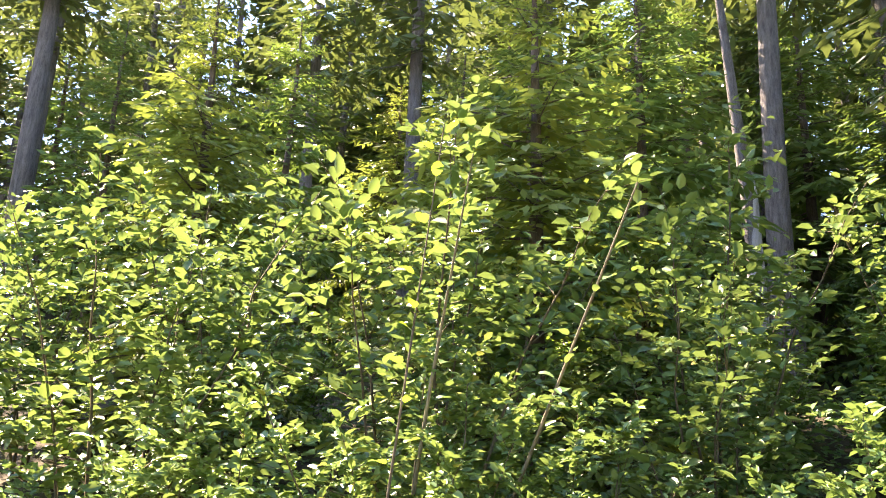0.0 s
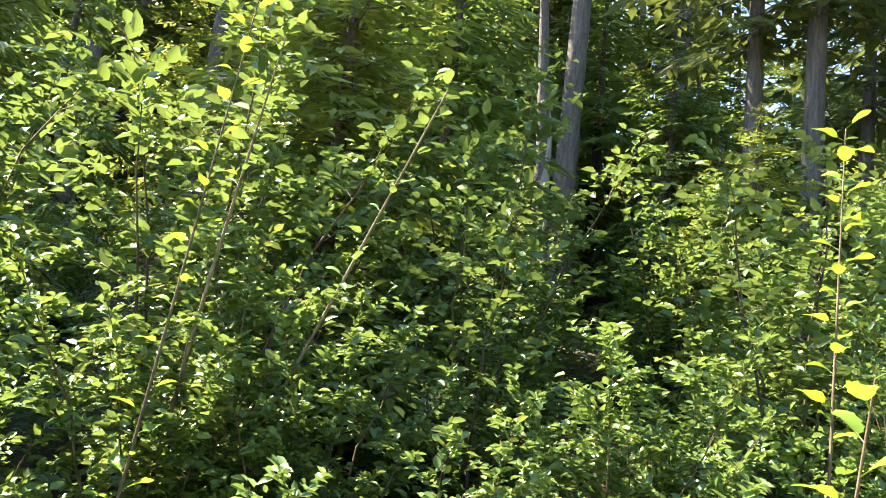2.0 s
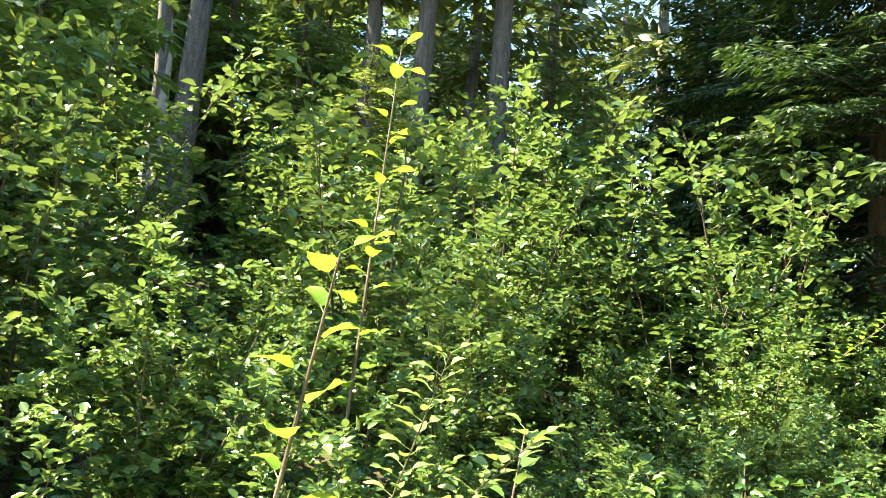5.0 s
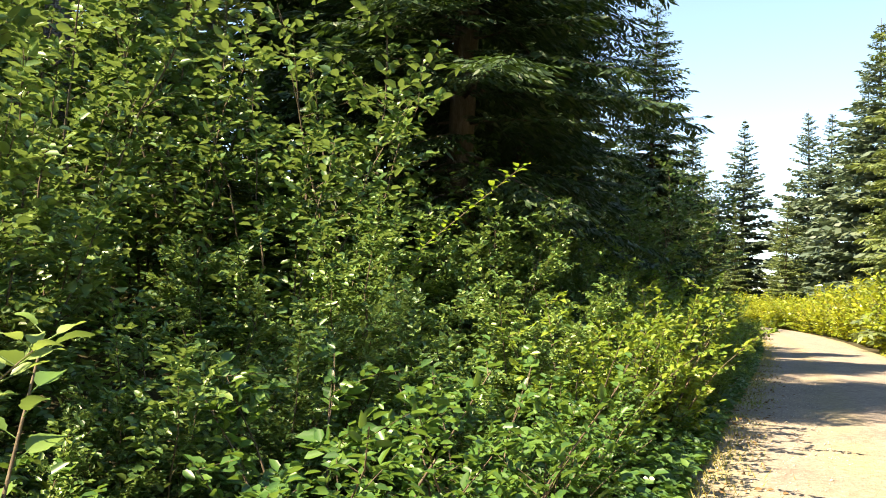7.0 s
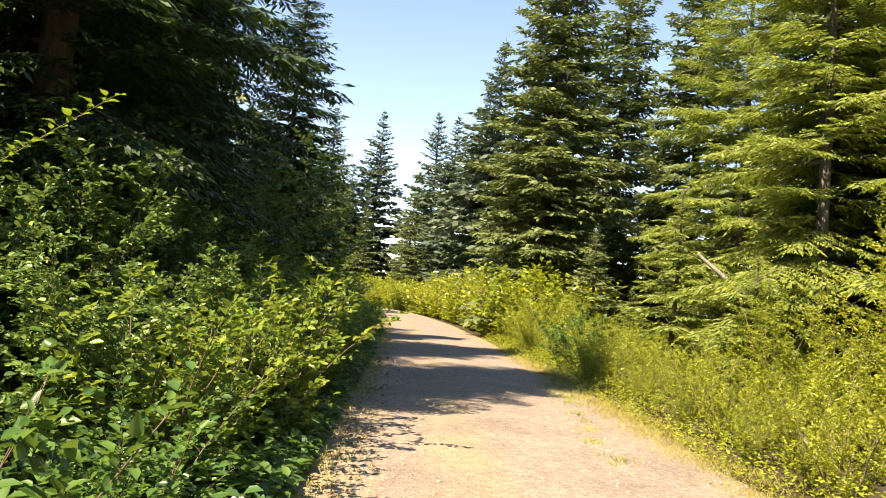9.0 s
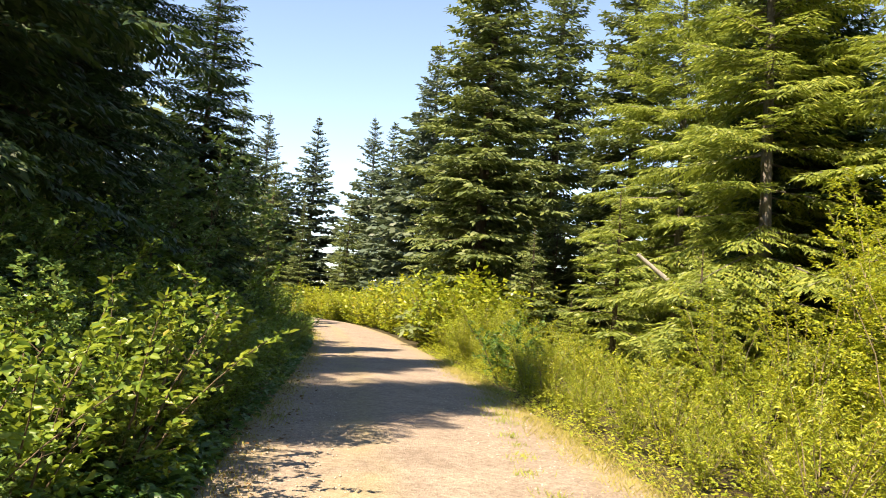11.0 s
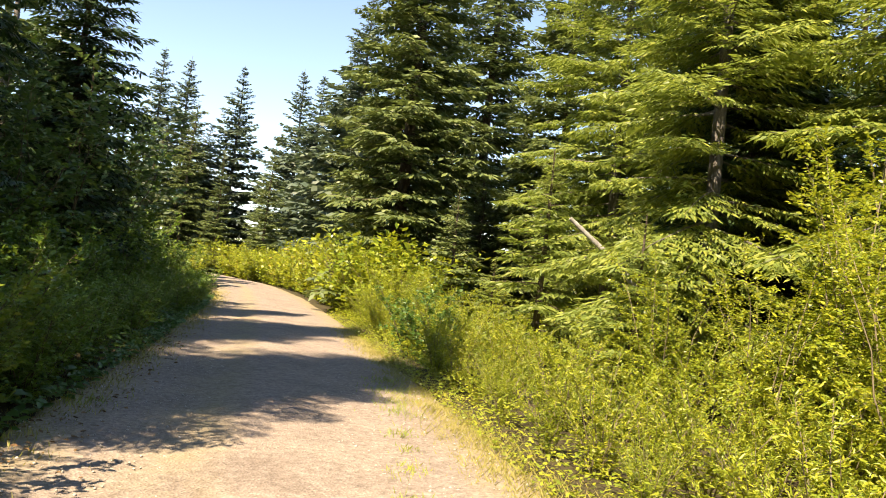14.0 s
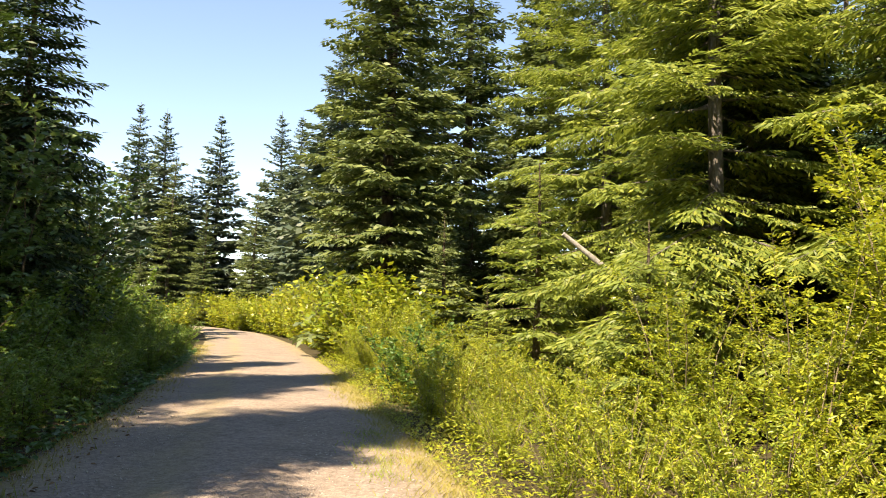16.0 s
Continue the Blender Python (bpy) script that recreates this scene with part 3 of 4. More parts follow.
for x, y, sc, a in ((-4.5, -4.15, 1.15, 0.4), (-5.4, -9.0, 1.2, 2.0), (-8.0, -6.2, 1.15, 3.3), (-9.5, -3.6, 1.0, 1.1), (-7.2, 0.4, 0.85, 4.4), (-11, -7.5, 1.3, 5.0), (-11.5, 0.8, 1.2, 0.9), (-5.0, -12.5, 0.9, 2.5), (-13, -15, 1.3, 1.5), (-7.2, 4.6, 0.8, 3.9), (-16, -5, 1.5, 0.4), (-17, 1.5, 1.5, 1.4), (-15.5, -11, 1.4, 2.4), (-12, 6.5, 1.2, 3.4), (-18, 6, 1.5, 4.4)):
    put(YOUNG[int(a * 10) % 2], x, y, sc, a)

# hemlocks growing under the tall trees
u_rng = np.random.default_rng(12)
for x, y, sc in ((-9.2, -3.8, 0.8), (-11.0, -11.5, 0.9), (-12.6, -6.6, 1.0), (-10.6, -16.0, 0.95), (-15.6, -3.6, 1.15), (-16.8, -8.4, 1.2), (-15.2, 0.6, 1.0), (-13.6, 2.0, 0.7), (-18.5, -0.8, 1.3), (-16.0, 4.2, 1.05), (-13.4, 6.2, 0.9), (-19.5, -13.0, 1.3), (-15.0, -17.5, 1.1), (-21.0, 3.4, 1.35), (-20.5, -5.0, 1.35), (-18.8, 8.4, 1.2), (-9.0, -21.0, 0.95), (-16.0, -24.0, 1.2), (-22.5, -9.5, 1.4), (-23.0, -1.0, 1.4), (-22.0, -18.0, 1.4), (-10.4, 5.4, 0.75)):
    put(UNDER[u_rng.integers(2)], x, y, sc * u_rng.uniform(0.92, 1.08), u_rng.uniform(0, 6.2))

# the far edge of the woods all round
back_rng = np.random.default_rng(8)
far_spots = [(-47 + back_rng.uniform(-3, 3), y) for y in np.arange(-40, 70, 3.6)]
far_spots += [(x, -44 + back_rng.uniform(-2, 2)) for x in np.arange(-44, 2, 4.0)]
far_spots += [(-105 + k * 4.6, 114 - 0.3 * k + back_rng.uniform(-4, 4)) for k in range(26)]
far_spots += [(x + back_rng.uniform(-2, 2), y + back_rng.uniform(-2, 2)) for x in np.arange(-40, -19, 6.5) for y in np.arange(-33, 18, 6.0)]
far_spots += [(-60 - k * 2.0, 62 + k * 5 + back_rng.uniform(-2, 2)) for k in range(8)]
far_spots += [(19 + back_rng.uniform(-3, 3), y) for y in np.arange(-20, 70, 4.2)] + [(25 + back_rng.uniform(-2, 2), y) for y in np.arange(16, 70, 5.0)]
far_spots += [(-24 - 0.42 * (y - 30) + back_rng.uniform(-2, 2), y) for y in np.arange(30, 66, 4.5)]
for x, y in far_spots:
    inner = -43 < x < -17 and -40 < y < 20
    put(BACK[int(y > 50)], x, y, back_rng.uniform(0.4, 0.6) if inner else back_rng.uniform(0.5, 0.75) if y > 50 else back_rng.uniform(0.75, 1.1), back_rng.uniform(0, 6.2))

for k in range(30):
    put(BACK[k % 2], -66 + 2.3 * k + back_rng.uniform(-1, 1), 104 - 0.35 * k + back_rng.uniform(-3, 3), back_rng.uniform(0.32, 0.5), back_rng.uniform(0, 6.2))
for x in np.arange(-9, 21, 3.2):
    put(BACK[0], x + back_rng.uniform(-1, 1), 57 + back_rng.uniform(-3, 3), back_rng.uniform(0.36, 0.5), back_rng.uniform(0, 6.2))

# ---- bushes ----
ALDERS = [shrub("alder_sapling", "slender alder sapling with bright green toothed leaves", 4.0, 1.3, 7, 0.108, 0.6, 0.0175, M_ALDER, M_TWIG, 0.30, "alders on the bank", seed=k, sides=4, bare=0.06, tumble=0.5) for k in (1, 2, 3)]
FARALD = [shrub("alder_sapling", "tall alder growing further up the bank", 4.2, 1.4, 5, 0.12, 0.62, 0.042, M_ALDER, M_TWIG, 0.32, "alders on the bank", seed=k, sides=3) for k in (14, 15)]
BACKW = [shrub("willow_bush", "tall yellow-green willow bush behind the verge", 2.6, 1.3, 9, 0.082, 0.36, 0.016, M_WILLOW, M_PALETWIG, 0.3, "willows along the road", seed=k, bare=0.02, sides=3, twiggy=3, rise=(0.6, 1.6), tumble=0.75) for k in (18, 19)]
BUSHES = [shrub("leafy_bush", "dense green broad-leaved roadside bush", 1.5, 0.95, 8, 0.076, 0.6, 0.0155, M_BUSH, M_TWIG, 0.45, "bushes on the verge", seed=k, bare=0.05, sides=4) for k in (4, 5)]
VERGE = [shrub("leafy_bush", "dense yellow-green bush spilling over the road edge", 1.5, 0.95, 9, 0.07, 0.58, 0.015, M_VERGE, M_TWIG, 0.42, "bushes on the verge", seed=k, bare=0.03, sides=4, tumble=0.6) for k in (24, 25)]
WILLOWS = [shrub("willow_bush", "dense yellow-green sunlit willow bush", 1.8, 1.05, 11, 0.06, 0.34, 0.0098, M_WILLOW, M_PALETWIG, 0.3, "willows along the road", seed=k, bare=0.02, sides=3, rise=(0.5, 1.5), tumble=0.75) for k in (6, 7)]
FARW = [shrub("willow_bush", "low yellow-green willow bush at the road bend", 2.6, 1.5, 9, 0.2, 0.55, 0.07, M_WILLOW, M_PALETWIG, 0.34, "far willows", seed=k, bare=0.03, sides=3, narrow=True, twiggy=5, rise=(0.4, 1.3), tumble=0.7) for k in (8,)]
SHADY = [shrub("leafy_bush", "shaded green bush under the spruces", 2.2, 1.3, 7, 0.085, 0.6, 0.024, M_SHADE_LIFT, M_TWIG, 0.42, "bushes under the spruces", seed=k, bare=0.04, sides=3) for k in (9,)]

b_rng = np.random.default_rng(3)
# the bank beside the first part of the walk
for d, h, step in ((0.7, 1.45, 0.9),):
    for y in np.arange(-8.5, 13.0, step):
        y2 = y + b_rng.uniform(-0.3, 0.3)
        x = road_x(y2) - HALF - d - b_rng.uniform(-0.1, 0.35)
        near, nominal = (VERGE, 1.35) if y2 > 3.6 else (BUSHES, 1.5)
        put(near[b_rng.integers(2)], x, y2, h / nominal * b_rng.uniform(0.75, 1.1), b_rng.uniform(0, 6.2), label="dense yellow-green bush spilling over the road edge" if y2 > 3.6 else "")
for d, h, step in ((1.5, 2.55, 1.15), (2.6, 3.3, 1.4), (4.0, 3.7, 1.7), (5.8, 3.9, 2.0), (8.2, 4.0, 2.4)):
    for y in np.arange(-12.5, 8.5 + (d > 3) * (d - 1), step):
        y2 = y + b_rng.uniform(-0.4, 0.4)
        x = road_x(y2) - HALF - d - b_rng.uniform(-0.4, 0.4)
        near = ALDERS if d < 3 else FARALD
        put(near[b_rng.integers(len(near))], x, y2, h * (1 + 0.16 * np.clip((y2 + 0.5) / 2, 0, 1)) / 4.0 * b_rng.uniform(0.82, 1.15), b_rng.uniform(0, 6.2))
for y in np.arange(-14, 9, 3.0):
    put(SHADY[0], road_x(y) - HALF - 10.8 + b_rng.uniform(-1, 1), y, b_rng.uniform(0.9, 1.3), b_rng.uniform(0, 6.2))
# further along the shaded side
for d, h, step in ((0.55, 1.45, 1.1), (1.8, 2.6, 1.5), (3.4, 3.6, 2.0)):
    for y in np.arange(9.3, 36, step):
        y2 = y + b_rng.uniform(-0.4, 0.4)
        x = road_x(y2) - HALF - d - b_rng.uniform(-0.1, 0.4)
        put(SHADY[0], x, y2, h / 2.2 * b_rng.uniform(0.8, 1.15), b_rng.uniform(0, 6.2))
# the sunlit side
for d, h, step in ((0.85, 1.55, 0.95), (1.75, 2.25, 1.1), (2.9, 2.75, 1.4), (4.5, 3.4, 1.9)):
    for y in np.arange(5.5 - d * 0.5, 31, step):
        y2 = y + b_rng.uniform(-0.3, 0.3)
        x = road_x(y2) + HALF + d + b_rng.uniform(-0.1, 0.4)
        near, tall = (WILLOWS, 1.8) if d < 2.5 and y2 < 16 else (BACKW, 2.6)
        put(near[b_rng.integers(2)], x, y2, h * (1 + 0.8 * (d < 2) * np.clip((y2 - 19) / 8, 0, 1)) / tall * b_rng.uniform(0.72, 1.15), b_rng.uniform(0, 6.2))
for y in np.arange(-12, 5, 2.2):
    for d in (1.4, 3.6, 6.5):
        put(FARW[0], road_x(y) + HALF + d + b_rng.uniform(-0.3, 0.5), y + b_rng.uniform(-0.5, 0.5), b_rng.uniform(0.55, 0.9), b_rng.uniform(0, 6.2))
for x, y, sc, a in ((-2.35, 8.2, 0.42, 0.3), (-2.8, 9.5, 0.46, 1.5), (-3.35, 10.5, 0.5, 2.7), (-1.85, 6.4, 0.42, 3.9), (-1.15, 4.3, 0.44, 5.1)):
    put(ALDERS[int(a) % 3], x, y, sc, a)
for x, y, sc, a in ((-4.1, 6.2, 0.75, 0.4), (-4.9, 8.6, 0.7, 2.4), (-6.5, 10.0, 0.8, 4.4)):
    put(FARALD[int(a) % 2], x, y, sc, a)
for y in np.arange(31, 92, 1.9):
    for d in (0.9, 3.0):
        y2 = y + b_rng.uniform(-0.6, 0.6)
        put(FARW[0], road_x(y2) + HALF + 0.4 + d + b_rng.uniform(-0.3, 0.6), y2, b_rng.uniform(1.3, 1.85), b_rng.uniform(0, 6.2))
for k in range(14):
    put(FARW[0], -46 + 1.7 * k + b_rng.uniform(-0.8, 0.8), 92 + b_rng.uniform(-3, 5) - 0.4 * k, b_rng.uniform(1.1, 1.6), b_rng.uniform(0, 6.2))
for y in np.arange(37, 70, 2.6):
    put(FARW[0], road_x(y) - HALF - 1.8 + b_rng.uniform(-0.6, 0.3), y, b_rng.uniform(0.8, 1.1), b_rng.uniform(0, 6.2))

TALLW = shrub("tall_willow_bush", "tall sunlit willow with narrow yellow-green leaves", 4.9, 1.7, 8, 0.085, 0.5, 0.022, M_WILLOW, M_PALETWIG, 0.3, "willows along the road", seed=23, narrow=True, sides=4, twiggy=3)
for x, y, sc, a in ((5.4, 13.4, 1.0, 0.3), (6.9, 15.2, 1.1, 1.7), (4.9, 10.8, 0.68, 4.0), (7.4, 12.2, 0.95, 2.9), (4.2, 13.0, 0.66, 5.0), (3.4, 14.6, 0.62, 1.1), (5.3, 11.6, 0.8, 3.4)):
    put(TALLW, x, y, sc, a)
put(ALDERS[0], -0.85, -3.75, 0.98, 0.7)
put(ALDERS[1], -0.95, -1.75, 0.8, 2.2)
put(ALDERS[2], -0.5, -0.5, 0.62, 4.1)
put(ALDERS[0], -0.9, 0.3, 0.68, 1.3)
put(ALDERS[2], -1.3, 1.5, 0.76, 5.3)
for x, y, sc, a in ((-8.5, 19.4, 1.6, 0.5), (-9.3, 22.6, 1.75, 1.7), (-7.9, 17.0, 1.35, 2.9), (-10.6, 25.5, 1.6, 4.1), (-7.2, 14.6, 1.1, 5.3)):
    put(FARALD[int(a) % 2], x, y, sc, a, label="tall leafy alder at the foot of the spruces")
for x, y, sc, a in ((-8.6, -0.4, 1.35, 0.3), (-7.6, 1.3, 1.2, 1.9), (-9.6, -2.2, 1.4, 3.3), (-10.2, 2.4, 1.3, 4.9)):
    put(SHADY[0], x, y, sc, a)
put(BUSHES[0], -0.95, 21.0, 1.35, 0.4, label="dark green rounded bush at the road edge")
put(BUSHES[1], -0.3, 20.0, 1.2, 2.4, label="dark green rounded bush at the road edge")
# thickets that close the view under the far trees
for k in range(15):
    put(FARW[0], -9 + 2.1 * k + b_rng.uniform(-0.7, 0.7), 51 + b_rng.uniform(-2, 2), b_rng.uniform(1.5, 2.0), b_rng.uniform(0, 6.2))
for k in range(13):
    put(FARW[0], 15.5 + b_rng.uniform(-1, 1), 12 + 3.0 * k, b_rng.uniform(1.4, 1.9), b_rng.uniform(0, 6.2))
for k in range(16):
    put(FARW[0], -76 + 3.6 * k + b_rng.uniform(-1, 1), 104 + b_rng.uniform(-2, 2), b_rng.uniform(2.0, 2.7), b_rng.uniform(0, 6.2))


# ---- single plants and dead wood ----
def big_leaf_sapling(name, label, line, leaf, count, mat, seed, thick=0.011, bark=M_TWIG):
    """One bare stem with large single leaves set along it in turn."""
    r = np.random.default_rng(seed)
    line = np.asarray(line, float)
    ob = upright(name, label, "sapling")
    base = line[0].copy()
    line = line - base
    k = np.linspace(0, len(line) - 1, 9)
    j = np.minimum(k.astype(int), len(line) - 2)
    fine = line[j] + (line[j + 1] - line[j]) * (k - j)[:, None]
    part("stem", [tube(fine, np.linspace(thick, thick * 0.27, 9), 6) + (0,)], bark, ob, "pale grey-brown stem" if bark is M_PALETWIG else "reddish brown stem")
    for c in range(count):
        f = 0.35 + 0.65 * c / (count - 1)
        i = min(int(f * 8), 7)
        p = fine[i] + (fine[i + 1] - fine[i]) * (f * 8 - i)
        a = c * 2.4 + r.uniform(-0.4, 0.4)
        out = np.array([np.cos(a), np.sin(a), 0.35 + 0.3 * f])
        v, q = fine_leaf(p + out * 0.03, out, [0.2 * r.normal(), 0.2 * r.normal(), 1], leaf * r.uniform(0.7, 1.1), 0.55, r.uniform(0.1, 0.45), 0.07)
        tw = tube([p, p + out * 0.035], [0.0025, 0.0015], 3)
        part("leaf", [(v, q, 0), tw + (0,)], mat, ob)
    ob.matrix_basis = pose(*base)
    return ob


big_leaf_sapling("roadside_sapling", "young sapling with large sunlit yellow-green leaves", [(0.95, -1.76, -0.03), (0.92, -1.62, 0.7), (0.82, -1.44, 1.74)], 0.115, 20, M_SAPLING, 3)
big_leaf_sapling("roadside_sapling", "leaning leafy shoot with pale green leaves", [(0.4, -0.9, 0), (0.25, -0.75, 0.7), (0.02, -0.55, 1.32)], 0.11, 18, M_ALDER, 5)
big_leaf_sapling("roadside_sapling", "thin shoot with small pale leaves", [(0.75, -1.0, 0), (0.62, -0.85, 0.5), (0.55, -0.75, 1.0)], 0.10, 14, M_ALDER, 9)
big_leaf_sapling("roadside_sapling", "tall shoot with rounded bright leaves", [(-0.2, -1.2, 0), (-0.5, -1.05, 1.5), (-0.85, -0.9, 2.95)], 0.115, 30, M_SAPLING, 6)
big_leaf_sapling("roadside_sapling", "slender shoot with sparse yellow leaves", [(0.1, -3.6, 0), (-0.2, -3.6, 1.2), (-0.68, -3.6, 3.3)], 0.10, 34, M_SAPLING, 8)
big_leaf_sapling("roadside_sapling", "arching branch with sunlit leaves reaching out of the bushes", [(-3.2, 3.6, 0.8), (-2.9, 3.9, 1.9), (-2.2, 4.4, 2.65)], 0.09, 46, M_SAPLING, 12)

for line, seed in (([(-1.15, -3.95, 0.1), (-0.85, -3.25, 1.55), (-0.58, -2.65, 2.88)], 31), ([(-0.95, -3.95, 0.1), (-0.78, -3.65, 2.0), (-0.62, -3.42, 3.1)], 32)):
    big_leaf_sapling("alder_sapling", "leaning alder stem with pale bark and few leaves", line, 0.085, 30, M_ALDER, seed, 0.014, M_PALETWIG)
M_PALELEAF = leaf_material("pale_shoot_leaf", (0.14, 0.22, 0.07), (0.2, 0.28, 0.09), (0.27, 0.34, 0.11), (0.32, 0.42, 0.08), 0.35, 0.4)
for line in ([(0.1, -1.3, 0.0), (0.2, -1.12, 0.95), (0.36, -0.98, 1.55)], [(0.12, -1.28, 0.0), (0.24, -1.0, 0.98), (0.5, -0.75, 1.33)], [(0.05, -1.34, 0.0), (0.05, -1.3, 0.7), (0.1, -1.25, 1.1)]):
    big_leaf_sapling("willow_shoot", "slender willow shoot with narrow pale green leaves", line, 0.07, 46, M_PALELEAF, int(line[2][2] * 100), 0.006)


def pole(name, label, points, radii, mat, jag=0.0, category="dead wood"):
    ob = upright(name, label, category)
    p = np.asarray(points, float)
    v, q = tube(p - p[0], radii, 9, 0.06)
    v[-9:, 2] += np.abs(np.random.default_rng(2).normal(0, jag, 9)) if jag else 0
    n = len(v)
    part("trunk", [(v, q, 0), (v[-9:], np.array([[0, k, k + 1] for k in range(1, 8)]), 0)], mat, ob)
    ob.matrix_basis = pose(*p[0])
    return ob


pole("broken_snag", "broken pale dead trunk with a splintered top", [(-12.85, -2.22, 2.3), (-12.8, -2.2, 4.8), (-12.68, -2.16, 6.7)], [0.24, 0.19, 0.07], M_DEADWOOD, 0.4)
pole("dead_tree", "thin standing dead tree with grey bark", [(-12.95, -2.12, 2.4), (-12.72, -2.24, 6.5), (-12.1, -2.75, 12.5)], [0.16, 0.13, 0.05], M_GREYBARK)
pole("fallen_pole", "bleached dead pole leaning into the hemlock", [(5.4, 19.2, -0.2), (3.05, 18.5, 2.3), (2.1, 18.2, 3.02)], [0.07, 0.055, 0.04], M_DEADWOOD)


# ---- small growth ----
def scatter(name, label, category, made, mat):
    return tagged(new(name, mesh_of(name, [made + (0,)], [mat])), label, category, kind="stuff")


s_rng = np.random.default_rng(17)
n = 42000
yy = np.where(s_rng.random(n) < 0.55, s_rng.uniform(-8, 9, n), s_rng.uniform(-14, 34, n))
dd = 0.15 + 13 * s_rng.random(n) ** 1.9
xx = road_x(yy) - HALF - dd
zz = land(xx, yy) + s_rng.uniform(0.03, 0.5, n) * np.clip(dd / 0.8, 0.25, 1)
ang = s_rng.uniform(0, 6.28, n)
scatter("undergrowth", "low dark green leafy undergrowth on the bank", "undergrowth", leaves(np.stack([xx, yy, zz], -1), np.stack([np.cos(ang), np.sin(ang), s_rng.uniform(-0.3, 0.5, n)], -1), np.array([0, 0, 1.0]) + s_rng.normal(0, 0.3, (n, 3)), s_rng.uniform(0.06, 0.15, n), 0.65), M_LOW)
n = 16000
yy = s_rng.uniform(2, 32, n)
dd = 0.1 + 1.6 * s_rng.random(n) ** 1.3
xx = road_x(yy) + HALF + dd
zz = land(xx, yy) + s_rng.uniform(0.02, 0.4, n) * np.clip(dd / 0.5, 0.2, 1)
ang = s_rng.uniform(0, 6.28, n)
scatter("undergrowth", "low yellow-green leafy growth at the foot of the willows", "undergrowth", blades(np.stack([xx, yy, zz], -1), np.stack([np.cos(ang), np.sin(ang), s_rng.uniform(-0.2, 0.7, n)], -1), np.array([0, 0, 1.0]) + s_rng.normal(0, 0.35, (n, 3)), s_rng.uniform(0.035, 0.08, n), 0.028), M_WILLOW)
n = 24000
yy = np.concatenate([s_rng.uniform(2, 26, n * 2 // 3), s_rng.uniform(2, 40, n - n * 2 // 3)])
sd = np.where(np.arange(n) < n * 2 // 3, 1, -1)
xx = road_x(yy) + sd * (HALF + 0.02 + 0.55 * s_rng.normal(0.05, 0.5, n))
clump = 0.5 + 0.5 * np.sin(3.1 * yy + 2 * xx) * np.sin(1.7 * yy)
ang = s_rng.uniform(0, 6.28, n)
scatter("verge_grass", "thin yellowish grass along the gravel margins", "grass", blades(np.stack([xx, yy, np.full(n, -0.02)], -1), np.stack([0.7 * np.cos(ang), 0.7 * np.sin(ang), np.full(n, 1.0)], -1), np.stack([np.sin(ang), np.cos(ang), 0.1 * ang], -1), s_rng.uniform(0.04, 0.13, n) * (0.4 + clump), 0.009, 0.25), M_GRASS)
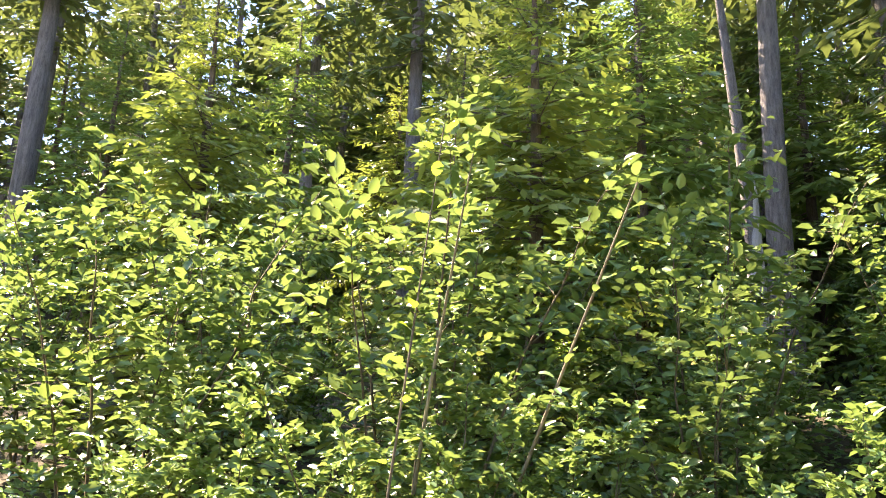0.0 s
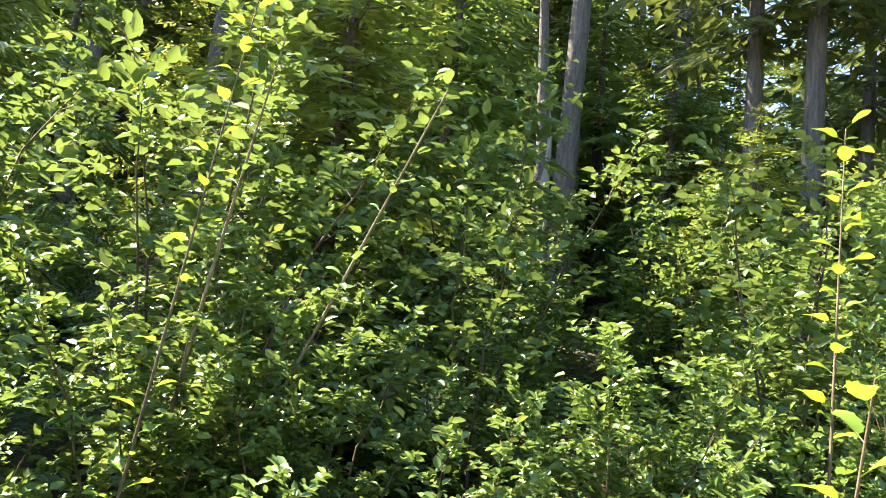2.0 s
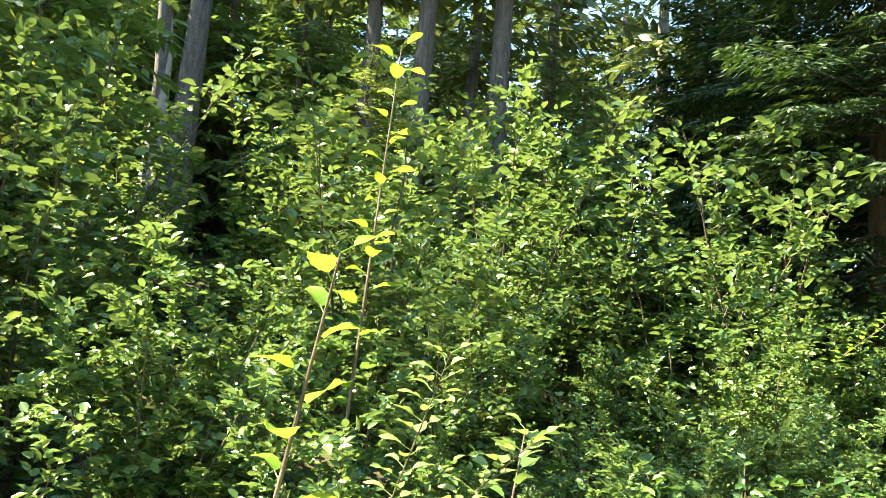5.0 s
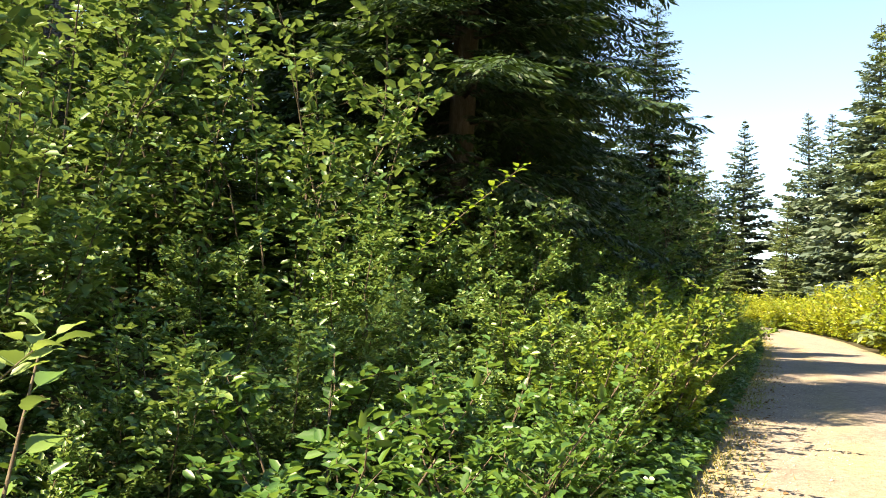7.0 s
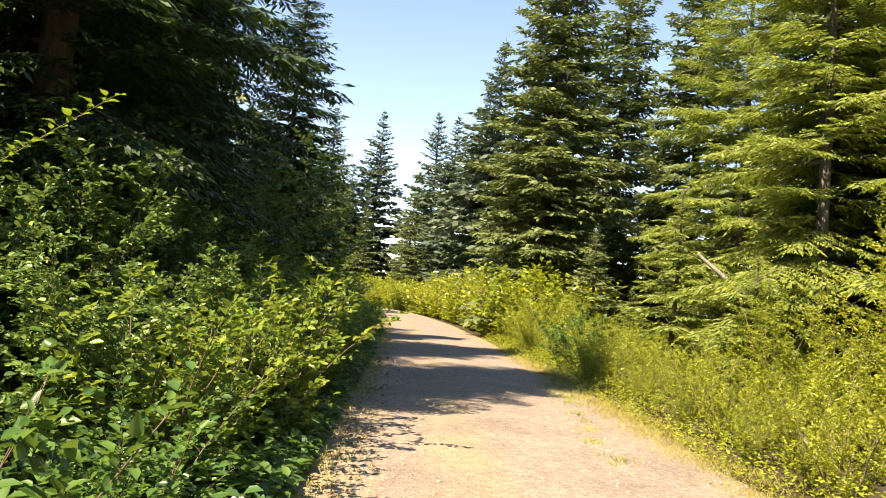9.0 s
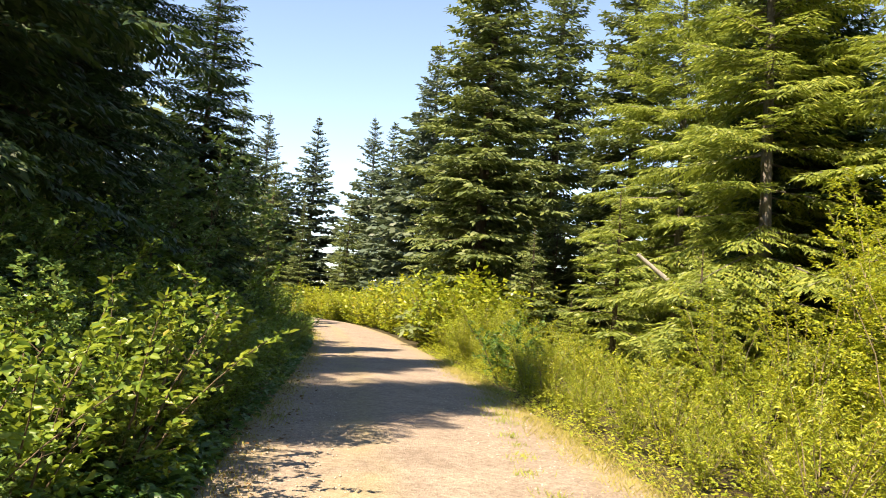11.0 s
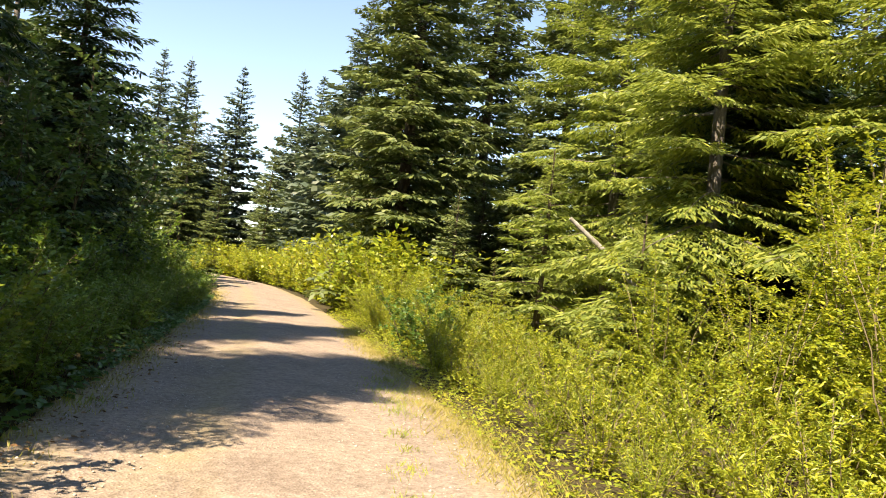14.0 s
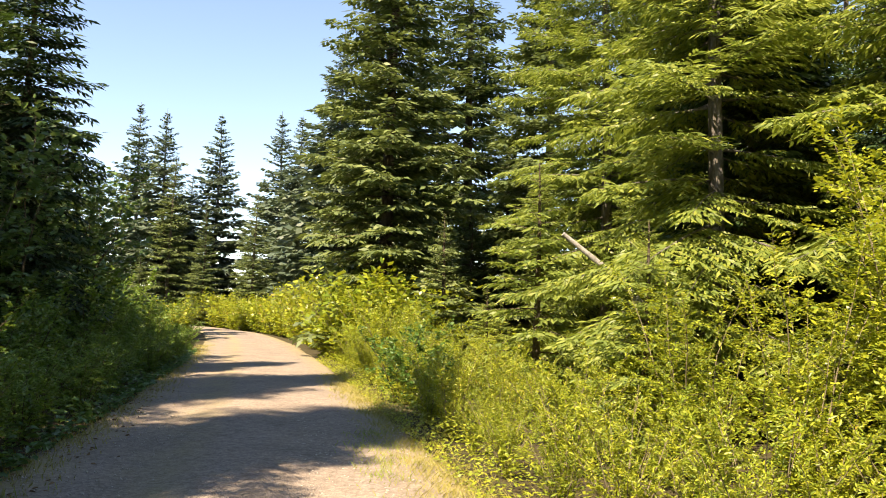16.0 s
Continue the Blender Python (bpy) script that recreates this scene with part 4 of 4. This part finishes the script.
# tufts of grass that have come up in the gravel
for cx, cy, wide, count in ((0.43, 11.65, 0.1, 110), (0.75, 10.2, 0.12, 90), (0.2, 12.9, 0.16, 150), (0.05, 13.7, 0.2, 190), (-0.25, 14.6, 0.22, 200), (0.9, 9.3, 0.09, 70), (-0.5, 15.6, 0.2, 170), (1.25, 8.3, 0.14, 110), (-2.25, 9.1, 0.12, 80), (-2.6, 11.2, 0.16, 110), (0.65, 11.0, 0.07, 50)):
    ang = s_rng.uniform(0, 6.28, count)
    at = np.stack([cx + wide * s_rng.normal(0, 0.8, count), cy + 1.6 * wide * s_rng.normal(0, 0.8, count), np.full(count, 0.0)], -1)
    tuft = new("grass_tuft", mesh_of("grass_tuft", [blades(at - [cx, cy, 0], np.stack([0.6 * np.cos(ang), 0.6 * np.sin(ang), np.full(count, 1.0)], -1), np.stack([np.sin(ang), np.cos(ang), 0.1 * ang], -1), s_rng.uniform(0.03, 0.1, count), 0.009, 0.3) + (0,)], [M_TUFT]))
    tuft.location = (cx, cy, 0.0)
    tagged(tuft, "small tuft of yellow-green grass growing in the gravel", "grass", "grass tufts in the road", kind="stuff")
n = 4500
yy = s_rng.uniform(3, 17, n)
xx = road_x(yy) + s_rng.uniform(-1, 1, n) * (HALF + 0.2)
r = 0.004 + 0.013 * s_rng.random(n) ** 3
c = np.array([[1, 0, 0], [0, 1, 0], [-1, 0, 0], [0, -1, 0], [0, 0, 0.7], [0, 0, -0.7]], float)
v = (np.stack([xx, yy, np.full(n, 0.012)], -1)[:, None] + r[:, None, None] * c[None] * s_rng.uniform(0.7, 1.4, (n, 6, 1))).reshape(-1, 3)
f = np.array([[0, 1, 4], [1, 2, 4], [2, 3, 4], [3, 0, 4], [1, 0, 5], [2, 1, 5], [3, 2, 5], [0, 3, 5]])
scatter("loose_gravel", "loose grey pebbles lying on the road", "gravel", (v, (np.arange(n)[:, None, None] * 6 + f[None]).reshape(-1, 3)), M_STONE)

n = 350
yy = s_rng.uniform(2, 20, n)
xx = road_x(yy) - HALF - 0.3 * s_rng.normal(-0.4, 0.8, n)
ang = s_rng.uniform(0, 6.28, n)
M_LITTER = rough_material("dead_leaf", 20.0, [(0.3, (0.08, 0.045, 0.02)), (0.5, (0.19, 0.11, 0.05)), (0.7, (0.32, 0.21, 0.10))], 0.8, 0.2)
scatter("leaf_litter", "scattered dry brown leaves along the road edge", "leaf litter", leaves(np.stack([xx, yy, s_rng.uniform(0.012, 0.03, n)], -1), np.stack([np.cos(ang), np.sin(ang), s_rng.uniform(-0.1, 0.3, n)], -1), np.array([0, 0, 1.0]) + s_rng.normal(0, 0.4, (n, 3)), s_rng.uniform(0.025, 0.07, n), 0.55), M_LITTER)
